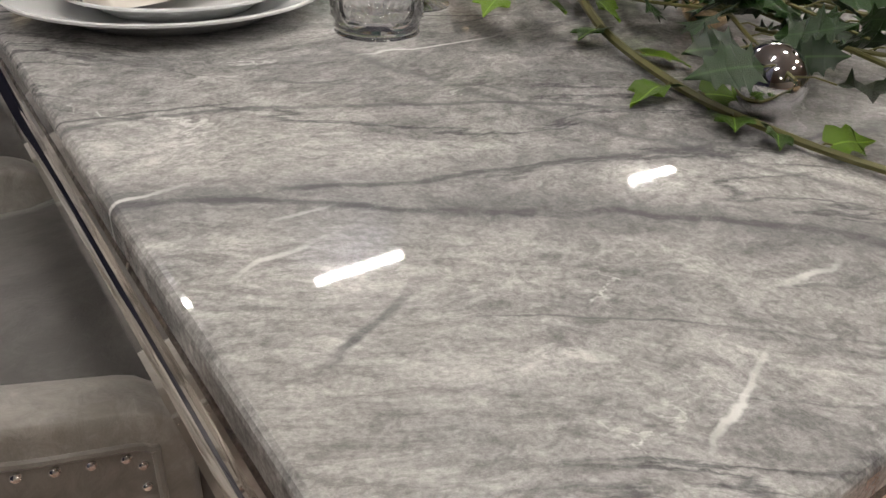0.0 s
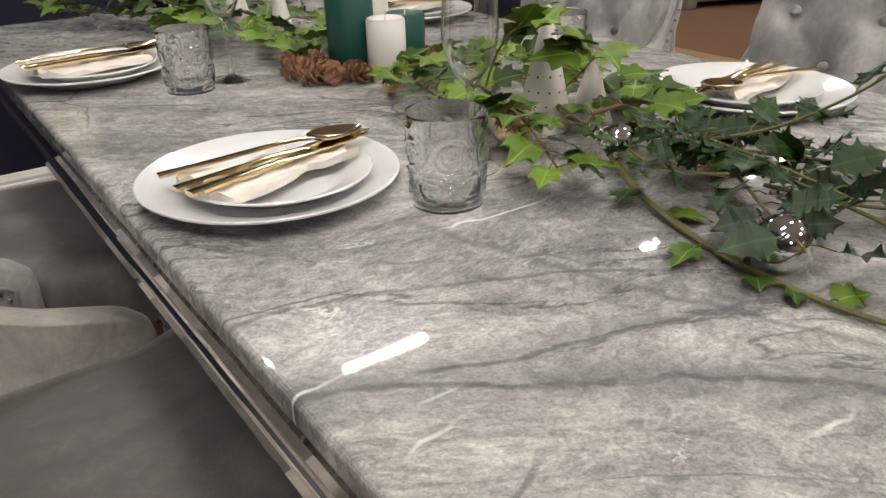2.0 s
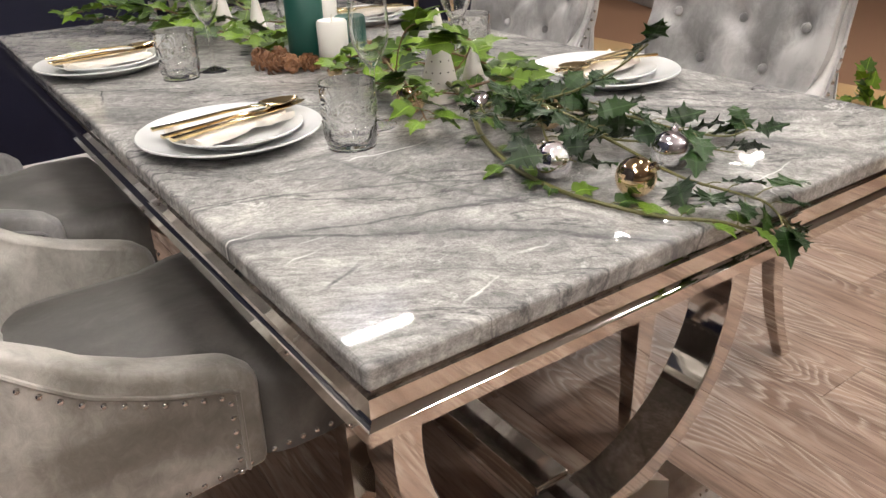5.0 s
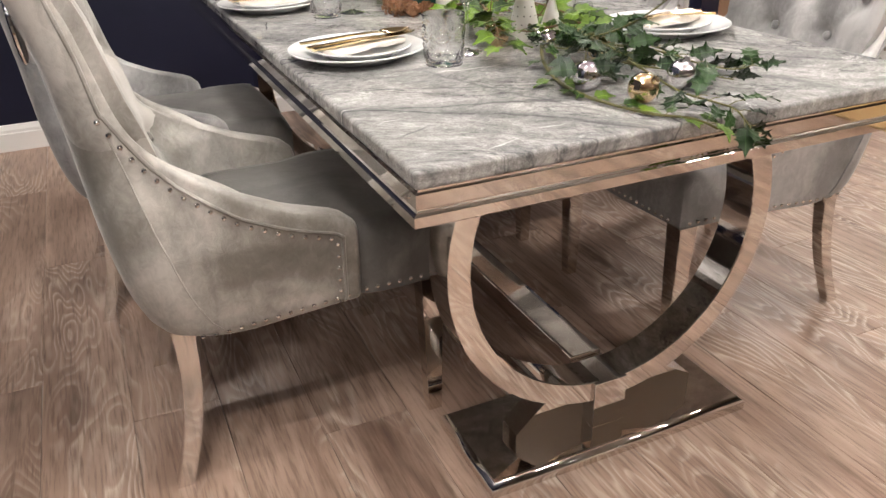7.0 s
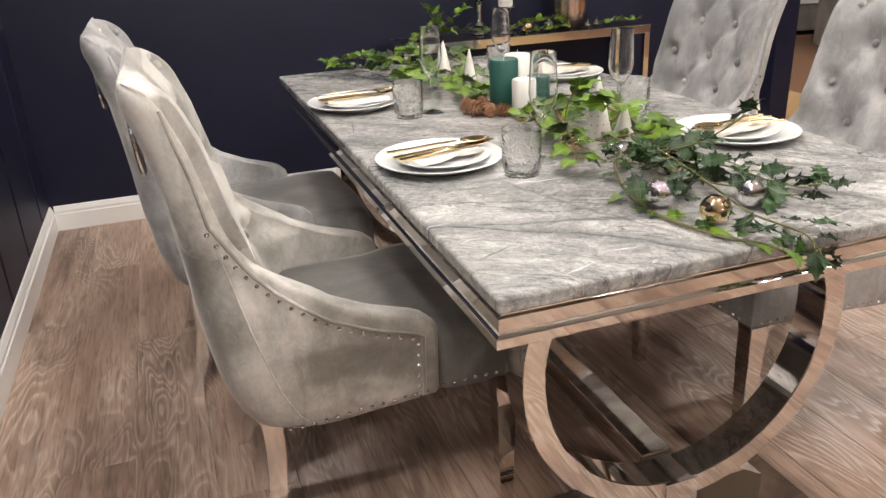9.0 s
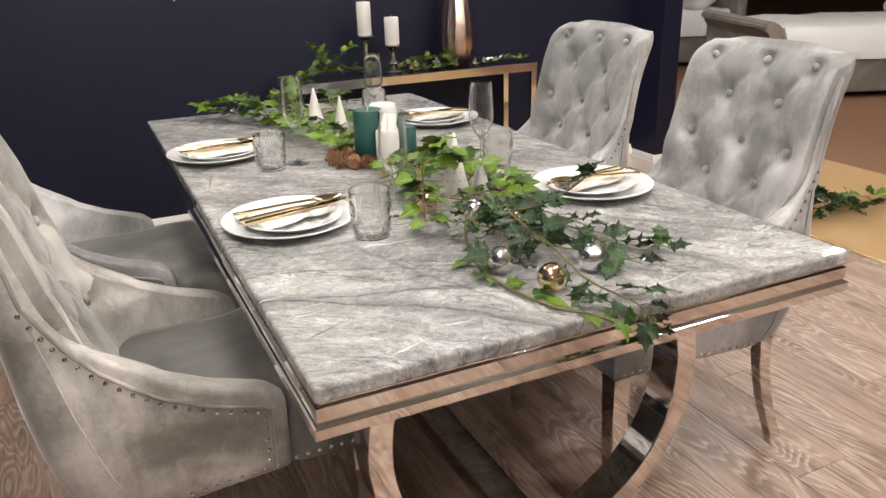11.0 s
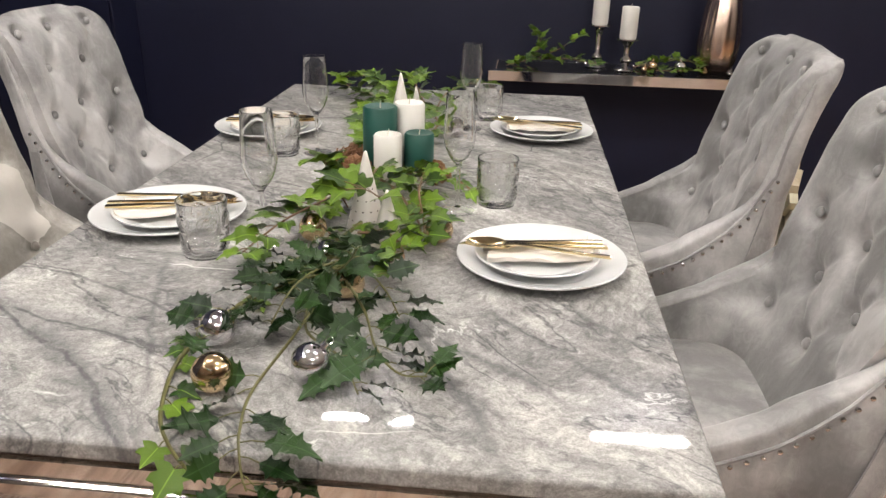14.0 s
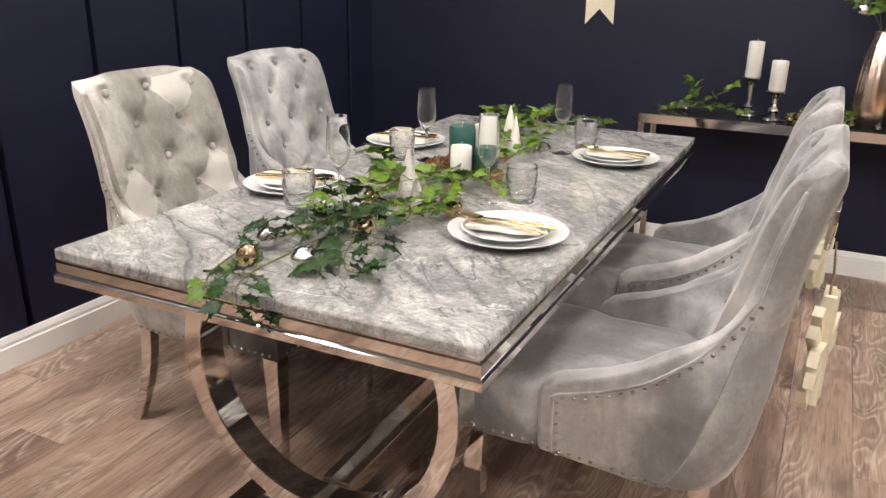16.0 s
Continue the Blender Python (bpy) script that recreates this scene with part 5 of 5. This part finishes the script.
vase = tagged(part("vase", lathe(prof, 64, ripple=lambda k, a, z: 0.0022 * math.cos(12 * a) if 0.01 < z < 0.36 else 0), COPPER_GLASS, None, "", 60), "tall fluted copper lustre glass vase with greenery", "vase")
vase.matrix_basis = pose(VX, VY, CON_Z + 0.0004)
for k in range(6):
    a = k * 1.05 + 0.3
    sprig("vase_greenery", "green ivy and holly stem standing in the vase", "greenery",
          [(VX + 0.01 * math.cos(a), VY + 0.01 * math.sin(a), 1.02), (VX + 0.03 * math.cos(a), VY + 0.03 * math.sin(a), 1.15), (VX + 0.09 * math.cos(a), VY + 0.05 * math.sin(a), 1.22 + 0.02 * (k % 3)), (VX + 0.15 * math.cos(a), VY + 0.08 * math.sin(a), 1.22 + 0.03 * (k % 2))],
          0.002, STEM, ivy_leaves + holly_leaves[:1], 12, 0.045, rng, up=0.4, floor_z=None, group="vase greenery", lift=0.6, start=0.45)
hang = copy_thing(silver, pose(VX - 0.10, VY - 0.06, 1.215, 0, 0, 0))

CZ = CON_Z + 0.005
for path, n, sz in (([(0.22, 2.70, CZ), (0.32, 2.72, CZ + 0.03), (0.36, 2.74, CZ + 0.09), (0.33, 2.75, CZ + 0.14)], 16, 0.05),
                    ([(0.24, 2.78, CZ), (0.36, 2.76, CZ + 0.02), (0.48, 2.74, CZ + 0.03), (0.58, 2.70, CZ + 0.02)], 24, 0.045),
                    ([(0.30, 2.80, CZ), (0.42, 2.80, CZ + 0.05), (0.50, 2.80, CZ + 0.10), (0.53, 2.80, CZ + 0.12)], 14, 0.042),
                    ([(0.76, 2.78, CZ), (0.86, 2.78, CZ + 0.03), (0.96, 2.76, CZ + 0.04), (1.02, 2.72, CZ + 0.03)], 24, 0.045),
                    ([(1.16, 2.70, CZ), (1.26, 2.70, CZ + 0.015), (1.36, 2.68, CZ + 0.015), (1.42, 2.64, CZ + 0.02)], 14, 0.034),
                    ([(0.80, 2.72, CZ), (0.90, 2.66, CZ + 0.01), (1.00, 2.64, CZ + 0.02)], 12, 0.036)):
    sprig("ivy_trail", "green ivy trail lying on the black console top", "ivy", path, 0.002, TWIG, ivy_leaves, n, sz, rng, up=0.5, floor_z=CON_Z, group="console garland", lift=0.5)

# ---- wall pennant, chair-back ornaments ----
bm = bmesh.new()
prism(bm, [(-0.237, 1.104), (-0.168, 1.179), (-0.093, 1.106), (-0.096, 1.38), (-0.240, 1.38)], "y", FAR - 0.006, FAR - 0.003)
tagged(part("pennant", bm, PAPER), "cream forked paper pennant hung on the navy wall", "bunting")


def star(x, y, z):
    t = thing("star_ornament", "cream folded-paper star with gold string hanging from a chair knocker", "ornament", "chair-back stars", at=pose(x, y, z, 0, 0, -8))
    for k in range(8):
        for d in (-0.0135, 0.0135):
            bm = bmesh.new()
            # each arm is two stacks of paper, narrow at the knot and cut off square at the end
            prism(bm, [(-0.003, 0.004), (0.003, 0.004), (0.015, 0.035), (0.016, 0.118), (-0.014, 0.128), (-0.015, 0.035)], "x", -0.010, 0.010)
            bmesh.ops.transform(bm, matrix=pose(0, 0, 0, 45 * k, 0, 0) @ pose(0.006 * (-1) ** k, d * 0.6, 0.0, -7 * d / 0.0135, 0, 0), verts=bm.verts)
            part("arm", bm, PAPER, t)
    part("string", tube([(-0.019, 0.0, 0.09), (-0.020, 0.0, 0.0), (-0.019, 0.0, -0.06)], 0.0012, 5), BRASS_TRIM, t)
    part("string", tube([(-0.019, -0.05, 0.012), (-0.020, 0.0, 0.0), (-0.019, 0.05, -0.012)], 0.0012, 5), BRASS_TRIM, t)
    part("ribbon", tube([(0, 0, 0.10), (0.0, 0.004, 0.16), (-0.006, 0.0, 0.228)], 0.0022, 6), BRASS_TRIM, t)
    return t


star(0.995, 0.61, 0.610)
star(0.98, 1.335, 0.610)

# ---- greenery on the floor by the walkway ----
for path, n, sz, hol in (([(2.28, 1.60, 0.02), (2.42, 1.66, 0.06), (2.55, 1.72, 0.08), (2.70, 1.74, 0.05)], 30, 0.07, True),
                         ([(2.30, 1.78, 0.02), (2.44, 1.74, 0.08), (2.52, 1.62, 0.10), (2.62, 1.52, 0.05)], 30, 0.07, True),
                         ([(2.35, 1.55, 0.02), (2.45, 1.60, 0.05), (2.60, 1.62, 0.07), (2.74, 1.60, 0.04)], 26, 0.065, True),
                         ([(2.60, 1.66, 0.02), (2.80, 1.56, 0.04), (3.00, 1.50, 0.03), (3.16, 1.46, 0.03)], 24, 0.06, False),
                         ([(2.55, 1.60, 0.02), (2.74, 1.72, 0.04), (2.92, 1.68, 0.03), (3.10, 1.60, 0.03)], 20, 0.055, False),
                         ([(2.42, 1.02, 0.02), (2.50, 1.08, 0.08), (2.58, 1.14, 0.18), (2.60, 1.20, 0.28)], 24, 0.07, False),
                         ([(2.45, 0.94, 0.02), (2.54, 1.00, 0.06), (2.66, 1.06, 0.10), (2.78, 1.16, 0.10)], 24, 0.07, False)):
    sprig("holly_sprig" if hol else "ivy_trail", "dark holly branch lying on the showroom floor" if hol else "loose ivy trail lying on the tan walkway", "holly" if hol else "ivy", path, 0.003, TWIG, holly_leaves if hol else ivy_leaves, n, sz, rng, up=0.4, floor_z=0.004, group="floor garland", lift=0.6)
bm = bmesh.new()
for k in range(14):
    bmesh.ops.create_icosphere(bm, subdivisions=1, radius=0.006, matrix=Matrix.Translation((2.45 + rng.uniform(-0.12, 0.2), 1.66 + rng.uniform(-0.1, 0.1), 0.05 + rng.uniform(0, 0.05))))
tagged(part("holly_berries", bm, BERRY), "red holly berries among floor holly", "berries", kind="stuff")


# ---- beds in the showroom beyond ----
def bed(m, length, width, label):
    b = thing("bed", label, "bed", "showroom beds", at=m)
    part("base", boxed(0.12, length, -width / 2, width / 2, 0.05, 0.34, bevel=0.02), BEDGREY, b, "taupe upholstered base")
    bm = bmesh.new()
    prism(bm, [(0.0, 0.0), (0.11, 0.0), (0.13, 0.30), (0.12, 0.52), (0.08, 0.63), (0.0, 0.67), (-0.06, 0.64), (-0.07, 0.59), (-0.02, 0.58), (0.02, 0.5), (0.01, 0.3)], "y", -width / 2 - 0.04, width / 2 + 0.04)
    bmesh.ops.bevel(bm, geom=list(bm.edges), offset=0.012, segments=2, affect="EDGES")
    part("footboard", bm, BEDGREY, b, "scrolled taupe velvet footboard", 50)
    bm = bmesh.new()
    n = 26
    rows = []
    for i in range(n + 1):
        row = []
        for j in range(n + 1):
            u, v = i / n, 2 * j / n - 1
            e = max(0, abs(v) - 0.82) / 0.18
            z = 0.60 - 0.22 * e ** 2 + 0.020 * noise.noise(Vector((u * 7, v * 5, 1.3))) + 0.012 * noise.noise(Vector((u * 19, v * 14, 4.0)))
            row.append(bm.verts.new((0.16 + (length - 0.2) * u, v * (width / 2 + 0.03), z)))
        rows.append(row)
    for p, q in zip(rows, rows[1:]):
        for j in range(n):
            bm.faces.new((p[j], p[j + 1], q[j + 1], q[j]))
    ring = [r[0] for r in rows] + rows[-1][1:] + [r[-1] for r in rows[::-1]][1:] + rows[0][::-1][1:-1]
    low = [bm.verts.new((v.co.x, v.co.y, 0.335)) for v in ring]
    for k in range(len(ring)):
        j = (k + 1) % len(ring)
        bm.faces.new((ring[k], ring[j], low[j], low[k]))
    bm.faces.new(low)
    part("duvet", bm, BEDLINEN, b, "rumpled white duvet", 60)
    for s in (-1, 1):
        bm = bmesh.new()
        bmesh.ops.create_uvsphere(bm, u_segments=20, v_segments=12, radius=1.0)
        for v in bm.verts:
            v.co = Vector((math.copysign(abs(v.co.x) ** 0.7, v.co.x) * 0.2, math.copysign(abs(v.co.y) ** 0.7, v.co.y) * 0.30, v.co.z * 0.10))
        bmesh.ops.transform(bm, matrix=pose(length - 0.25, s * width / 4, 0.72, 0, -35, 0), verts=bm.verts)
        part("pillow", bm, BEDLINEN, b, "", 80)
    part("headboard", boxed(length - 0.02, length + 0.10, -width / 2 - 0.04, width / 2 + 0.04, 0, 1.15, bevel=0.03), BEDGREY, b)
    return b


bed(pose(4.97, 4.72, -0.013, 0, 0, -24), 2.1, 1.5, "white-made bed with a scrolled taupe footboard")
bed(pose(4.3, 7.2, -0.013, 0, 0, -18), 2.1, 1.6, "white-made bed further back in the showroom")

# ---- floor planks ----
PW = 0.19
plank_cache = {}
prng = random.Random(5)


def plank_mesh(length, width):
    key = (round(length, 3), round(width, 3))
    if key not in plank_cache:
        bm = bmesh.new()
        box(bm, -width / 2, width / 2, -length / 2, length / 2, -0.006, 0.0)
        top = [e for e in bm.edges if all(v.co.z > -0.001 for v in e.verts)]
        bmesh.ops.bevel(bm, geom=top, offset=0.0016, segments=1, affect="EDGES")
        plank_cache[key] = mesh_of("plank", bm, OAK, 30)
    return plank_cache[key]


x, col = LEFT + 0.002 - 0.19 * 8, 0
while x < 2.243:
    w = min(PW, 2.243 - x)
    y = -3.9 + (0.0, 0.46, 0.92, 0.23, 0.71)[col % 5] - 1.38
    while y < FAR:
        a, b = max(y, -3.9), min(y + 1.38, FAR - 0.002 if x > LEFT else -0.71)
        if b - a > 0.03:
            ob = new("plank", plank_mesh(b - a - 0.0006, w - 0.0006))
            ob.parent = floor
            ob.location = (x + w / 2, (a + b) / 2, 0.0)
        y += 1.38
    x += PW
    col += 1
